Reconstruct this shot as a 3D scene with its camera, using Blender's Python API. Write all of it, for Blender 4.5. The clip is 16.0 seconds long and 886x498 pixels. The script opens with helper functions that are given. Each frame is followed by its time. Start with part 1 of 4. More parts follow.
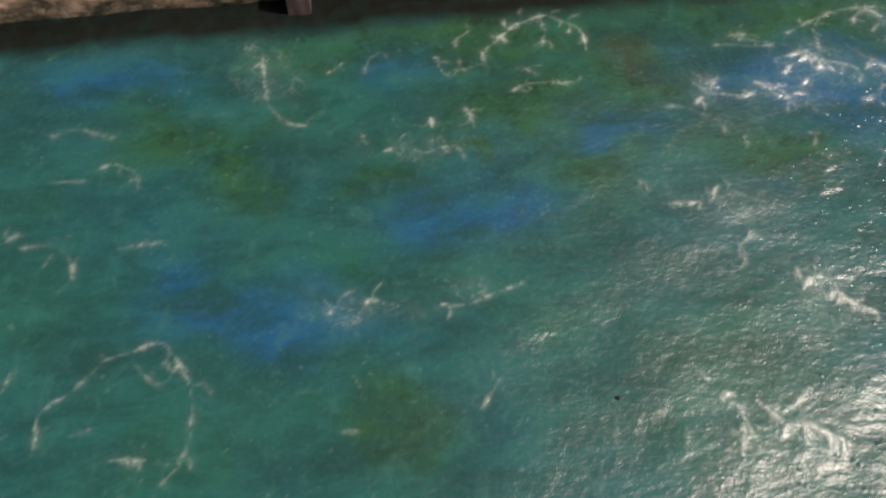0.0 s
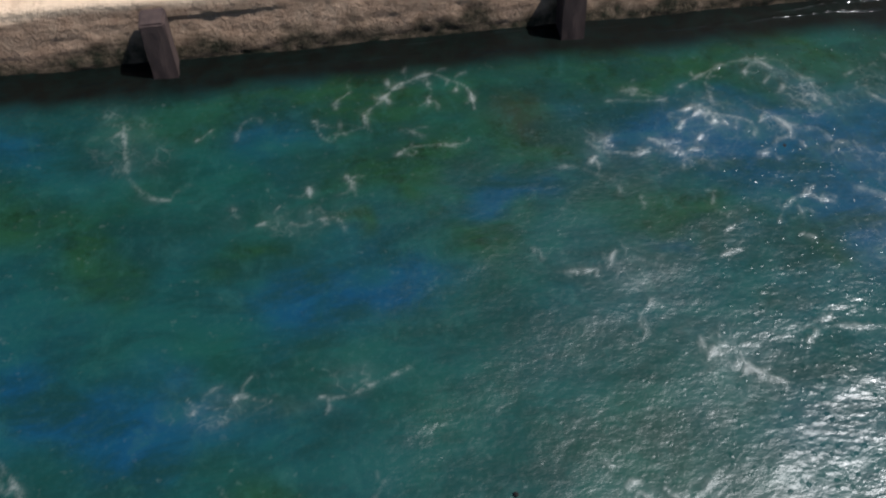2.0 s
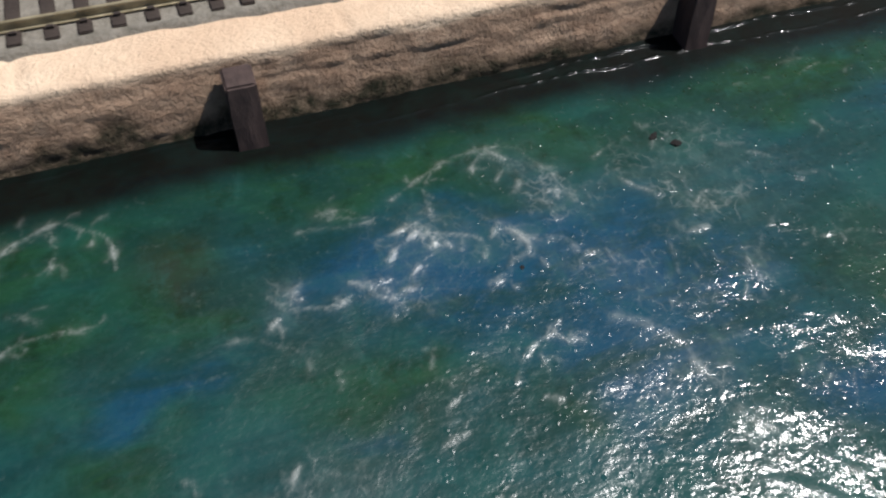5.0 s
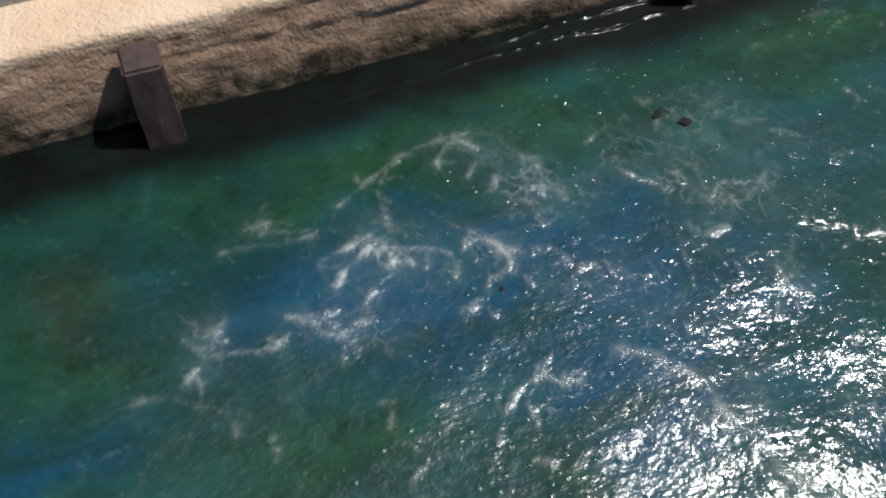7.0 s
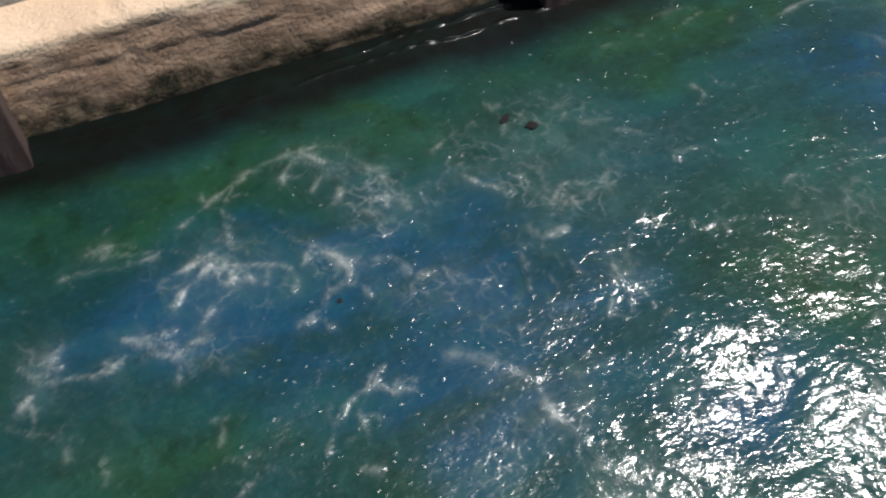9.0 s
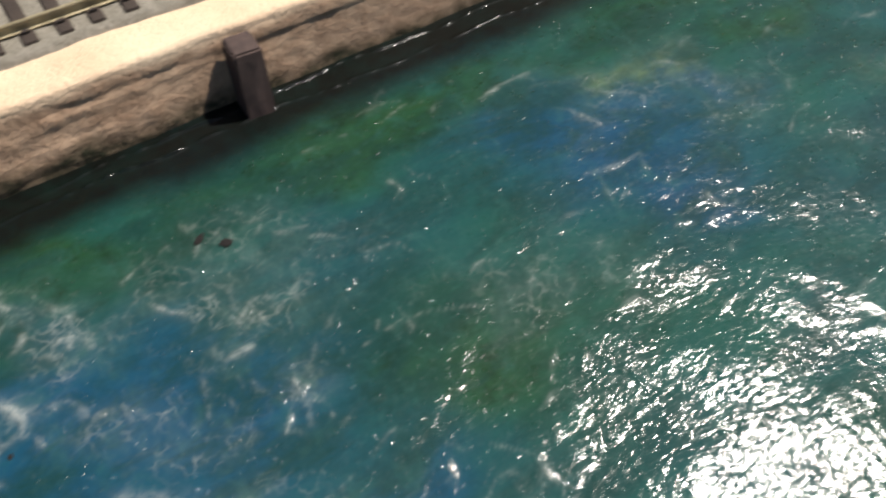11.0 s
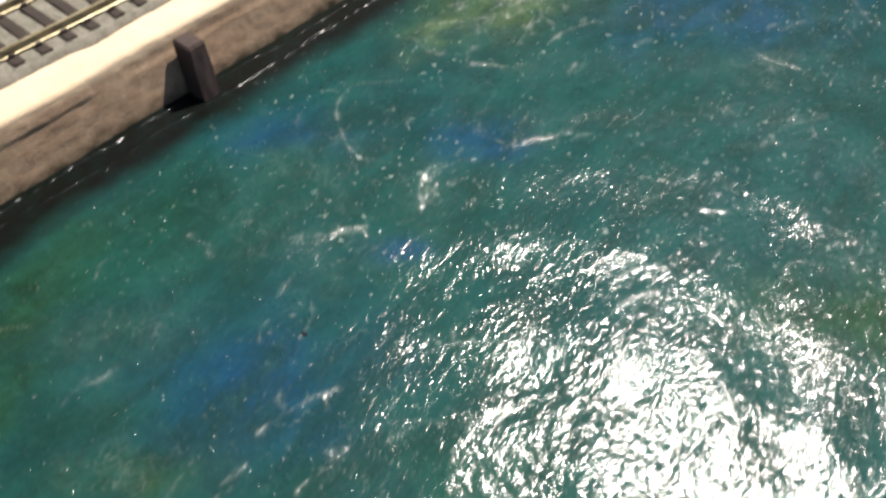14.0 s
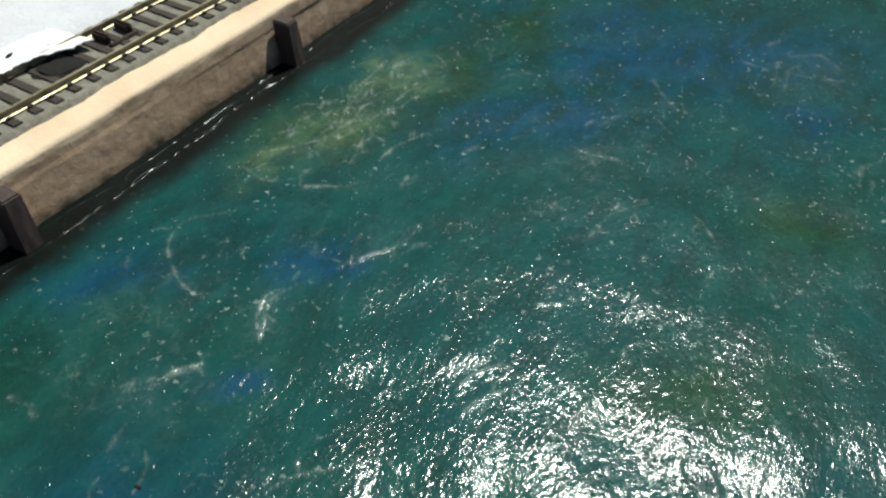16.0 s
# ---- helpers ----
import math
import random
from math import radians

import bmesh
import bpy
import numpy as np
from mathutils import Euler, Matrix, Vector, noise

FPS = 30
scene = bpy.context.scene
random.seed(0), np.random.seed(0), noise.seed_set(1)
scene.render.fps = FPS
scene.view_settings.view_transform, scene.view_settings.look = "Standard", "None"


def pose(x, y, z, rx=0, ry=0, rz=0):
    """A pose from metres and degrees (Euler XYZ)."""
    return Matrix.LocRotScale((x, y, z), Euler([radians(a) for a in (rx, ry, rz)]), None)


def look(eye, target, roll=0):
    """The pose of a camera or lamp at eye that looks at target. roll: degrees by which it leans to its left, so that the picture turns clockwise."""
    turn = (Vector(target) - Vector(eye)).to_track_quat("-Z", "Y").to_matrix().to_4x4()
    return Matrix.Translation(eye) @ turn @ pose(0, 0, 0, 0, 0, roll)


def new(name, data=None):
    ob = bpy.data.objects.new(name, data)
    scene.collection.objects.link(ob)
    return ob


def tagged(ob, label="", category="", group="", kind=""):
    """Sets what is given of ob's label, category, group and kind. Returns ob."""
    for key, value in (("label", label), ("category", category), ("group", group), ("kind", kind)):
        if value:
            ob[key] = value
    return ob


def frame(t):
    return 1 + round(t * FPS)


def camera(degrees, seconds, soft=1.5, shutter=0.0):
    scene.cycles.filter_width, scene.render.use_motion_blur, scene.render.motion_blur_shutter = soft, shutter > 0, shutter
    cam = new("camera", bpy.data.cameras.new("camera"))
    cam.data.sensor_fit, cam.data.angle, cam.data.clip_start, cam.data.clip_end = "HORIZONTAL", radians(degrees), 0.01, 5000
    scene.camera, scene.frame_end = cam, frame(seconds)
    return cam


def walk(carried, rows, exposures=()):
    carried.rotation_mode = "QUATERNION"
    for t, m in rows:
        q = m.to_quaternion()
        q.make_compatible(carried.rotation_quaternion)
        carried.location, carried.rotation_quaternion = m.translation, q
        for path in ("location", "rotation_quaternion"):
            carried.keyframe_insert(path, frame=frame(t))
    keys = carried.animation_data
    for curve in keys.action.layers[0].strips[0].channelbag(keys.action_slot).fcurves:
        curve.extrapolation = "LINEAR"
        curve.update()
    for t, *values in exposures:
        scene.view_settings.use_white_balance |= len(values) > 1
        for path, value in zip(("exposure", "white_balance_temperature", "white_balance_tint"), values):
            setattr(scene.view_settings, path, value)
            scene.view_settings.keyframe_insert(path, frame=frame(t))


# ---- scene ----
# One plan unit is 58 mm: the track's 16.5 mm gauge is 0.285 units.
U = 0.058
cam = camera(55.56, 16.0, soft=2.3, shutter=0.4)
PATH = [
    (0, (-0.0590, 0.1858, 2.8347), (-0.0169, 1.3001, 1.1744), -3.032),
    (0.5, (0.0424, 0.3891, 2.7354), (0.1436, 1.5378, 1.1013), -1.902),
    (1, (0.1088, 0.4521, 2.6638), (0.3142, 1.6273, 1.0586), 0.947),
    (1.5, (0.1815, 0.4432, 2.7024), (0.4193, 1.6322, 1.1119), 1.686),
    (2, (0.1460, 0.4338, 2.6685), (0.3691, 1.6142, 1.0694), 1.563),
    (2.5, (0.2797, 0.4531, 2.5380), (0.5007, 1.5979, 0.9131), 0.719),
    (3, (0.4986, 0.6022, 2.4860), (0.8036, 1.7187, 0.8550), 2.046),
    (3.5, (0.6856, 0.7384, 2.5619), (1.0723, 1.8564, 0.9494), 3.405),
    (4, (0.8861, 0.8702, 2.5527), (1.3335, 2.0111, 0.9722), 3.672),
    (4.2, (0.9191, 0.9259, 2.5291), (1.4099, 2.0696, 0.9636), 5.076),
    (6.3, (1.5096, 1.7554, 1.9965), (2.0146, 2.7627, 0.3441), 4.631),
    (6.5, (1.5245, 1.7657, 1.9687), (2.0343, 2.7659, 0.3135), 4.824),
    (7, (1.3934, 1.7148, 2.0122), (1.8935, 2.7097, 0.3509), 4.948),
    (7.5, (1.4802, 1.6638, 1.9737), (1.9816, 2.6531, 0.3094), 5.213),
    (8, (1.5386, 1.5881, 1.9734), (2.0359, 2.5689, 0.3028), 4.823),
    (8.2, (1.5644, 1.5945, 1.9922), (2.0681, 2.5701, 0.3206), 4.750),
    (10.3, (2.2338, 1.3721, 2.1835), (2.8591, 2.3521, 0.5561), 2.693),
    (10.5, (2.2981, 1.3310, 2.1914), (2.9418, 2.3167, 0.5746), 2.431),
    (11, (2.5584, 1.3077, 2.2873), (3.2435, 2.2762, 0.6771), 2.006),
    (11.5, (3.0105, 1.3628, 2.3278), (3.7685, 2.3162, 0.7415), 1.662),
    (12, (3.4541, 1.1901, 2.4509), (4.3032, 2.1310, 0.9037), 0.855),
    (12.5, (4.0723, 1.1427, 2.3396), (5.0346, 1.9884, 0.8037), 2.644),
    (13, (4.5519, 1.1396, 2.2102), (5.5671, 1.9044, 0.6661), 3.658),
    (13.5, (4.9200, 1.0393, 2.2787), (5.9504, 1.7784, 0.7322), 3.861),
    (14, (5.2180, 0.9613, 2.5460), (6.2863, 1.7072, 1.0287), 4.778),
    (14.5, (5.3638, 1.0261, 2.7360), (6.5491, 1.8132, 1.3305), 5.599),
    (15, (5.3898, 0.7799, 2.7429), (6.7412, 1.5196, 1.4675), 5.265),
    (15.5, (5.3066, 0.7737, 2.6135), (6.6999, 1.4448, 1.3453), 4.971),
    (16, (5.3762, 0.7721, 2.5851), (6.7243, 1.4264, 1.2605), 4.385),
]
EXPOSURES = [
    (0, 0.95, 7000, 19), (0.5, 0.8, 7000, 19), (1, 0.5, 6700, 18), (2, 0.25, 5800, 12), (2.5, 0.6, 6500, 16), (3, 0.95, 6900, 12),
    (3.5, 0.42, 6300, 14), (4, 0.38, 6000, 14), (6.5, 0.3, 6000, 12), (8, 0.3, 6000, 12), (10.5, 0.6, 6400, 12), (12, 0.9, 6600, 12),
    (13.5, 0.95, 6500, 10), (14.5, 0.58, 6400, 10), (15, 0.45, 6100, 0), (16, 0.35, 6000, -2),
]
walk(cam, [(t, look(Vector(e) * U, Vector(g) * U, r)) for t, e, g, r in PATH], EXPOSURES)

# ---- light ----
SUN_AZ, SUN_EL = -1.0, 60.0
world = bpy.data.worlds.new("sky")
scene.world = world
world.use_nodes = True
wn = world.node_tree.nodes
sky = wn.new("ShaderNodeTexSky")
sky.sky_type, sky.sun_disc = "NISHITA", False
sky.sun_elevation, sky.sun_rotation = radians(SUN_EL), radians(90 - SUN_AZ)
world.node_tree.links.new(sky.outputs[0], wn["Background"].inputs[0])
wn["Background"].inputs[1].default_value = 0.05
sun = new("sun", bpy.data.lights.new("sun", "SUN"))
sun.data.energy, sun.data.angle, sun.data.color = 4.5, radians(0.6), (1.0, 0.93, 0.83)
SUN_WAY = Vector((math.cos(radians(SUN_EL)) * math.cos(radians(SUN_AZ)), math.cos(radians(SUN_EL)) * math.sin(radians(SUN_AZ)), math.sin(radians(SUN_EL))))
sun.matrix_world = look(SUN_WAY * 3, (0, 0, 0))


# ---- materials ----
class Mat:
    """A node material built up line by line; lengths in plan units."""

    def __init__(self, name, rough=0.7, metal=0.0, spec=0.5):
        self.m = bpy.data.materials.new(name)
        self.m.use_nodes = True
        self.t = self.m.node_tree
        self.b = self.t.nodes["Principled BSDF"]
        self.b.inputs["Roughness"].default_value = rough
        self.b.inputs["Metallic"].default_value = metal
        self.b.inputs["Specular IOR Level"].default_value = spec
        self.co = self.node("ShaderNodeTexCoord").outputs["Object"]

    def node(self, kind, **sets):
        n = self.t.nodes.new(kind)
        for k, v in sets.items():
            setattr(n, k, v)
        return n

    def link(self, a, b):
        self.t.links.new(a, b)

    def val(self, sock, v):
        if hasattr(v, "is_linked"):
            self.link(v, sock)
        else:
            sock.default_value = v

    def moved(self, scale=(1, 1, 1), turn=0.0):
        n = self.node("ShaderNodeMapping")
        n.inputs["Scale"].default_value = [s / U for s in scale]
        n.inputs["Rotation"].default_value = (0, 0, radians(turn))
        self.link(self.co, n.inputs["Vector"])
        return n.outputs[0]

    def noise(self, scale, detail=4, rough=0.55, vec=None, distort=0.0):
        n = self.node("ShaderNodeTexNoise")
        self.link(vec or self.moved(), n.inputs["Vector"])
        n.inputs["Scale"].default_value, n.inputs["Detail"].default_value = scale, detail
        n.inputs["Roughness"].default_value, n.inputs["Distortion"].default_value = rough, distort
        return n.outputs["Fac"]

    def voronoi(self, scale, feature="DISTANCE_TO_EDGE", vec=None):
        n = self.node("ShaderNodeTexVoronoi", feature=feature)
        self.link(vec or self.moved(), n.inputs["Vector"])
        n.inputs["Scale"].default_value = scale
        return n.outputs["Distance"]

    def bent(self, amount, scale, stretch=(1, 1, 1)):
        n = self.node("ShaderNodeTexNoise")
        base = self.moved(stretch)
        self.link(base, n.inputs["Vector"])
        n.inputs["Scale"].default_value = scale
        n.inputs["Detail"].default_value = 3
        a = self.node("ShaderNodeVectorMath", operation="SCALE")
        self.link(n.outputs["Color"], a.inputs[0])
        a.inputs["Scale"].default_value = amount
        s = self.node("ShaderNodeVectorMath", operation="ADD")
        self.link(base, s.inputs[0])
        self.link(a.outputs[0], s.inputs[1])
        return s.outputs[0]

    def map(self, fac, a, b, c=0.0, d=1.0, smooth=False):
        n = self.node("ShaderNodeMapRange", interpolation_type="SMOOTHSTEP" if smooth else "LINEAR")
        self.link(fac, n.inputs[0])
        for i, v in enumerate((a, b, c, d)):
            n.inputs[i + 1].default_value = v
        return n.outputs[0]

    def math(self, op, a, b=0.0):
        n = self.node("ShaderNodeMath", operation=op)
        self.val(n.inputs[0], a)
        self.val(n.inputs[1], b)
        return n.outputs[0]

    def mix(self, fac, a, b):
        n = self.node("ShaderNodeMix", data_type="RGBA")
        self.val(n.inputs[0], fac)
        for sock, v in ((n.inputs[6], a), (n.inputs[7], b)):
            self.val(sock, (*v, 1) if isinstance(v, tuple) else v)
        return n.outputs[2]

    def attr(self, name):
        n = self.node("ShaderNodeAttribute", attribute_name=name)
        s = self.node("ShaderNodeSeparateColor")
        self.link(n.outputs["Color"], s.inputs[0])
        return (*s.outputs, n.outputs["Alpha"])

    def random(self):
        return self.node("ShaderNodeObjectInfo").outputs["Random"]

    def bump(self, height, strength, dist, after=None):
        n = self.node("ShaderNodeBump")
        n.inputs["Strength"].default_value, n.inputs["Distance"].default_value = strength, dist * U
        self.link(height, n.inputs["Height"])
        if after:
            self.link(after, n.inputs["Normal"])
        return n.outputs[0]

    def done(self, colour, normal=None, rough=None):
        self.val(self.b.inputs["Base Color"], (*colour, 1) if isinstance(colour, tuple) else colour)
        if normal:
            self.link(normal, self.b.inputs["Normal"])
        if rough:
            self.link(rough, self.b.inputs["Roughness"])
        return self.m


def water_material():
    k = Mat("painted_water", 0.13, spec=0.32)
    blue, green, foam, olive = k.attr("paint")
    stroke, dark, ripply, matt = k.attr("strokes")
    spark, brown, wrinkled, _ = k.attr("varnish")
    wash = k.noise(1.1, 4, 0.6)
    grain = k.noise(9, 5, 0.65)
    fine = k.noise(42, 3, 0.6)
    brush = k.noise(3.4, 6, 0.68, k.bent(0.5, 1.6, (0.7, 1.5, 1)))
    smudge = k.noise(7.5, 5, 0.7, k.bent(0.25, 4.0, (1.3, 0.8, 1)))
    c = k.mix(k.map(wash, 0.35, 0.65), (0.0065, 0.046, 0.032), (0.0055, 0.041, 0.047))
    c = k.mix(k.map(ripply, 0.1, 1.0, 0.0, 0.6), c, (0.0015, 0.047, 0.043))
    c = k.mix(k.math("MULTIPLY", blue, k.map(brush, 0.3, 0.6, 0.2, 0.95)), c, (0.003, 0.037, 0.094))
    c = k.mix(k.math("MULTIPLY", green, k.map(brush, 0.3, 0.62, 0.35, 0.95)), c, (0.010, 0.037, 0.005))
    c = k.mix(k.math("MULTIPLY", green, k.map(grain, 0.52, 0.64, 0.0, 0.75)), c, (0.004, 0.017, 0.003))
    c = k.mix(k.math("MULTIPLY", olive, k.map(grain, 0.35, 0.65, 0.1, 0.85)), c, (0.10, 0.15, 0.06))
    c = k.mix(k.math("MULTIPLY", brown, k.map(smudge, 0.3, 0.6, 0.3, 0.8)), c, (0.022, 0.023, 0.013))
    c = k.mix(k.map(brush, 0.36, 0.56, 0.55, 0.0), c, (0.0035, 0.019, 0.014))
    c = k.mix(k.map(brush, 0.5, 0.72, 0.0, 0.4), c, (0.010, 0.072, 0.058))
    c = k.mix(k.map(smudge, 0.54, 0.76, 0.0, 0.4), c, (0.020, 0.083, 0.070))
    c = k.mix(k.map(fine, 0.5, 0.75, 0.0, 0.12), c, (0.04, 0.1, 0.085))
    flecks = k.math("MULTIPLY", k.map(k.noise(24, 2, 0.55), 0.64, 0.72), k.map(k.noise(2.4, 4, 0.6), 0.42, 0.6))
    c = k.mix(k.math("MULTIPLY", flecks, k.map(ripply, 0.1, 1.0, 0.06, 0.5)), c, (0.36, 0.42, 0.38))
    # lacy foam: the borders of warped cells, broken up by noise, under the brushed strokes
    cells = k.voronoi(6.2, vec=k.bent(0.3, 6.0))
    lace = k.math("MAXIMUM", k.map(cells, 0.0, 0.05, 0.8, 0.0, True), k.map(cells, 0.0, 0.16, 0.2, 0.0, True))
    lace2 = k.map(k.voronoi(14.5, vec=k.bent(0.13, 12.0)), 0.0, 0.11, 1.0, 0.0, True)
    web = k.math("MULTIPLY", lace, k.map(k.noise(4.2, 4, 0.7), 0.46, 0.66, 0.0, 0.7, True))
    web = k.math("ADD", web, k.math("MULTIPLY", lace2, k.map(k.noise(6.3, 3, 0.7), 0.45, 0.68, 0.0, 0.55, True)))
    web = k.math("MULTIPLY", web, k.map(k.noise(24, 4, 0.75), 0.36, 0.6, 0.3, 1.0))
    web = k.math("MULTIPLY", web, k.map(foam, 0.1, 0.7, 0.0, 0.6))
    ragged = k.math("MULTIPLY", k.map(k.noise(19, 5, 0.75), 0.4, 0.58, 0.08, 1.0), k.map(k.noise(5.5, 3, 0.6), 0.34, 0.52, 0.3, 1.0))
    white = k.math("MINIMUM", k.math("ADD", web, k.math("MULTIPLY", stroke, ragged)), 0.95)
    haze = k.math("MULTIPLY", foam, k.map(smudge, 0.36, 0.66, 0.04, 0.28))
    c = k.mix(haze, c, (0.1, 0.14, 0.125))
    c = k.mix(k.math("MULTIPLY", white, 0.75), c, (0.37, 0.39, 0.36))
    # edge paint by the wall, with the wall's dark reflection coloured in
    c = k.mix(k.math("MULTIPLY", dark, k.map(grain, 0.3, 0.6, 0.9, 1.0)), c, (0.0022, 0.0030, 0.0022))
    # the varnish: a clear coat with its own swell, creases, chop and tiny beads
    swell = k.noise(3.2, 2, 0.5, k.bent(0.35, 2.0, (1, 1.4, 1)))
    fold = k.noise(9.5, 2, 0.45, k.bent(0.22, 5.0, (1.2, 0.75, 1)))
    crease = k.math("MULTIPLY", k.math("ABSOLUTE", k.math("SUBTRACT", fold, 0.5)), wrinkled)
    choppy = k.noise(28, 3, 0.6, k.moved((0.8, 1.4, 1), 20))
    chop = k.math("ADD", choppy, k.math("MULTIPLY", k.noise(44, 2, 0.6, k.moved((0.8, 1.3, 1), 20)), k.map(ripply, 0.1, 1.0, 0.2, 0.55)))
    bead = k.map(k.voronoi(30, "F1", k.bent(0.03, 14.0)), 0.0, 0.34, 1.0, 0.0, True)
    bead = k.math("MULTIPLY", bead, k.map(k.noise(13, 3, 0.7), 0.46, 0.6, 0.0, 1.0))
    n = k.bump(swell, 0.5, 0.036)
    n = k.bump(crease, 0.4, 0.024, n)
    n = k.bump(chop, 0.38, 0.010, n)
    n = k.bump(k.math("MULTIPLY", bead, spark), 0.9, 0.012, n)
    n = k.bump(white, 0.3, 0.010, n)
    gloss = k.math("ADD", k.map(fine, 0.35, 0.7, 0.085, 0.16), k.math("MULTIPLY", matt, 0.24))
    k.link(n, k.b.inputs["Coat Normal"])
    k.link(gloss, k.b.inputs["Coat Roughness"])
    # a weaker coat in the dark strip, in place of mirroring the wall
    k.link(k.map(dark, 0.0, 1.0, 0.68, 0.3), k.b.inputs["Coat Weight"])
    k.b.inputs["Coat IOR"].default_value = 1.45
    k.b.inputs["Specular IOR Level"].default_value = 0.05
    k.b.inputs["Roughness"].default_value = 0.6
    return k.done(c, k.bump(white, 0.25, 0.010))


def quay_material():
    k = Mat("sandy_plaster", 0.9, spec=0.25)
    wet, crack, grime_shade, old = k.attr("wear_shade")
    big, mid, fine = k.noise(2.2, 4, 0.6), k.noise(14, 5, 0.7), k.noise(75, 3, 0.7)
    c = k.mix(k.map(big, 0.35, 0.65), (0.62, 0.455, 0.31), (0.72, 0.565, 0.40))
    worn = k.math("MULTIPLY", k.map(grime_shade, 0.0, 1.0, 0.3, 1.0), k.map(old, 0.15, 1.0, 0.35, 1.0))
    c = k.mix(k.math("MULTIPLY", worn, k.map(mid, 0.45, 0.72, 0, 0.4)), c, (0.36, 0.255, 0.165))
    c = k.mix(k.math("MULTIPLY", worn, k.map(fine, 0.55, 0.8, 0, 0.4)), c, (0.3, 0.22, 0.15))
    c = k.mix(k.math("MULTIPLY", crack, 0.4), c, (0.13, 0.09, 0.06))
    # brown grime on the face, with its shade against the lit top mixed in
    c = k.mix(k.math("MULTIPLY", grime_shade, k.map(mid, 0.25, 0.7, 0.6, 0.95)), c, (0.225, 0.142, 0.092))
    stain = k.math("MULTIPLY", wet, k.map(mid, 0.3, 0.6, 0.55, 1.0))
    c = k.mix(stain, c, (0.018, 0.02, 0.01))
    rough = k.map(old, 0.15, 1.0, 0.3, 1.0)
    n = k.bump(k.math("MULTIPLY", mid, rough), 0.8, 0.02)
    return k.done(c, k.bump(k.math("MULTIPLY", fine, rough), 0.8, 0.011, n))


def plain_material(name, a, b, rough=0.8, scale=8.0, metal=0.0, bump=0.4, grain=(1, 1, 1), fine=60):
    k = Mat(name, rough, metal, 0.3)
    v = k.moved(grain)
    n1, n2 = k.noise(scale, 5, 0.65, v), k.noise(fine, 3, 0.6, v)
    c = k.mix(k.map(n1, 0.3, 0.7), a, b)
    c = k.mix(k.map(n2, 0.5, 0.8, 0, 0.3), c, tuple(x * 0.5 for x in a))
    nn = k.bump(n1, bump, 0.02)
    return k.done(c, k.bump(n2, bump, 0.006, nn), k.map(n1, 0.3, 0.7, max(rough - 0.12, 0.05), min(rough + 0.1, 1)))


WATER = water_material()
QUAY = quay_material()
TIMBER = plain_material("dark_stained_timber", (0.035, 0.024, 0.022), (0.085, 0.058, 0.05), 0.75, 5, 0, 0.22, (3, 3, 0.5))
TIE = plain_material("brown_plastic_sleeper", (0.028, 0.021, 0.017), (0.055, 0.042, 0.034), 0.75, 6)
RAIL = plain_material("tarnished_brass_rail", (0.26, 0.215, 0.125), (0.44, 0.375, 0.24), 0.42, 12, 0.45, 0.15)
BALLAST = plain_material("grey_ballast", (0.14, 0.128, 0.10), (0.25, 0.23, 0.19), 0.95, 16, 0, 0.8)
WHITE = plain_material("white_plaster_ground", (0.5, 0.49, 0.52), (0.6, 0.59, 0.62), 0.9, 3, 0, 0.5)
TORN = plain_material("torn_white_paper", (0.8, 0.79, 0.78), (0.86, 0.85, 0.84), 0.85, 5, 0, 0.3)
BLACK = plain_material("black_scrap", (0.006, 0.0055, 0.005), (0.014, 0.012, 0.011), 0.95, 12)
BROWN = plain_material("dark_brown_plastic", (0.03, 0.018, 0.014), (0.06, 0.035, 0.026), 0.5, 9)
HULL = plain_material("cream_white_hull", (0.72, 0.66, 0.54), (0.8, 0.75, 0.64), 0.4, 3, 0, 0.1)
RED = plain_material("dark_red_underside", (0.12, 0.03, 0.025), (0.16, 0.05, 0.04), 0.6, 4, 0, 0.2)
CARD = plain_material("white_card", (0.74, 0.74, 0.76), (0.8, 0.8, 0.82), 0.7, 2, 0, 0.1)
OLIVE = plain_material("olive_stick", (0.3, 0.27, 0.13), (0.42, 0.38, 0.2), 0.7, 7)
UNSEEN_BOARD = plain_material("dull_blue_grey_board", (0.09, 0.12, 0.13), (0.12, 0.15, 0.16), 0.9, 0.6, 0, 0.2)
BOARD = plain_material("plywood_baseboard", (0.3, 0.22, 0.13), (0.4, 0.3, 0.19), 0.8, 2, 0, 0.2, (0.3, 2, 1))


# ---- builders ----
def mesh_of(name, verts, faces, material, smooth=False):
    me = bpy.data.meshes.new(name)
    me.from_pydata([(x * U, y * U, z * U) for x, y, z in verts], [], faces)
    me.materials.append(material)
    if smooth:
        me.polygons.foreach_set("use_smooth", [True] * len(me.polygons))
    me.update()
    return me


def bm_mesh(name, bm, material, smooth=False):
    bmesh.ops.scale(bm, vec=(U, U, U), verts=bm.verts)
    me = bpy.data.meshes.new(name)
    bm.to_mesh(me)
    bm.free()
    me.materials.append(material)
    if smooth:
        me.polygons.foreach_set("use_smooth", [True] * len(me.polygons))
    return me


def part(name, me, parent, label=""):
    ob = new(name, me)
    ob.parent = parent
    return tagged(ob, label)


def base(name, x, y, z, turn=0.0):
    ob = new(name)
    ob.empty_display_size = 0.01
    ob.matrix_world = pose(x * U, y * U, z * U, 0, 0, turn)
    return ob


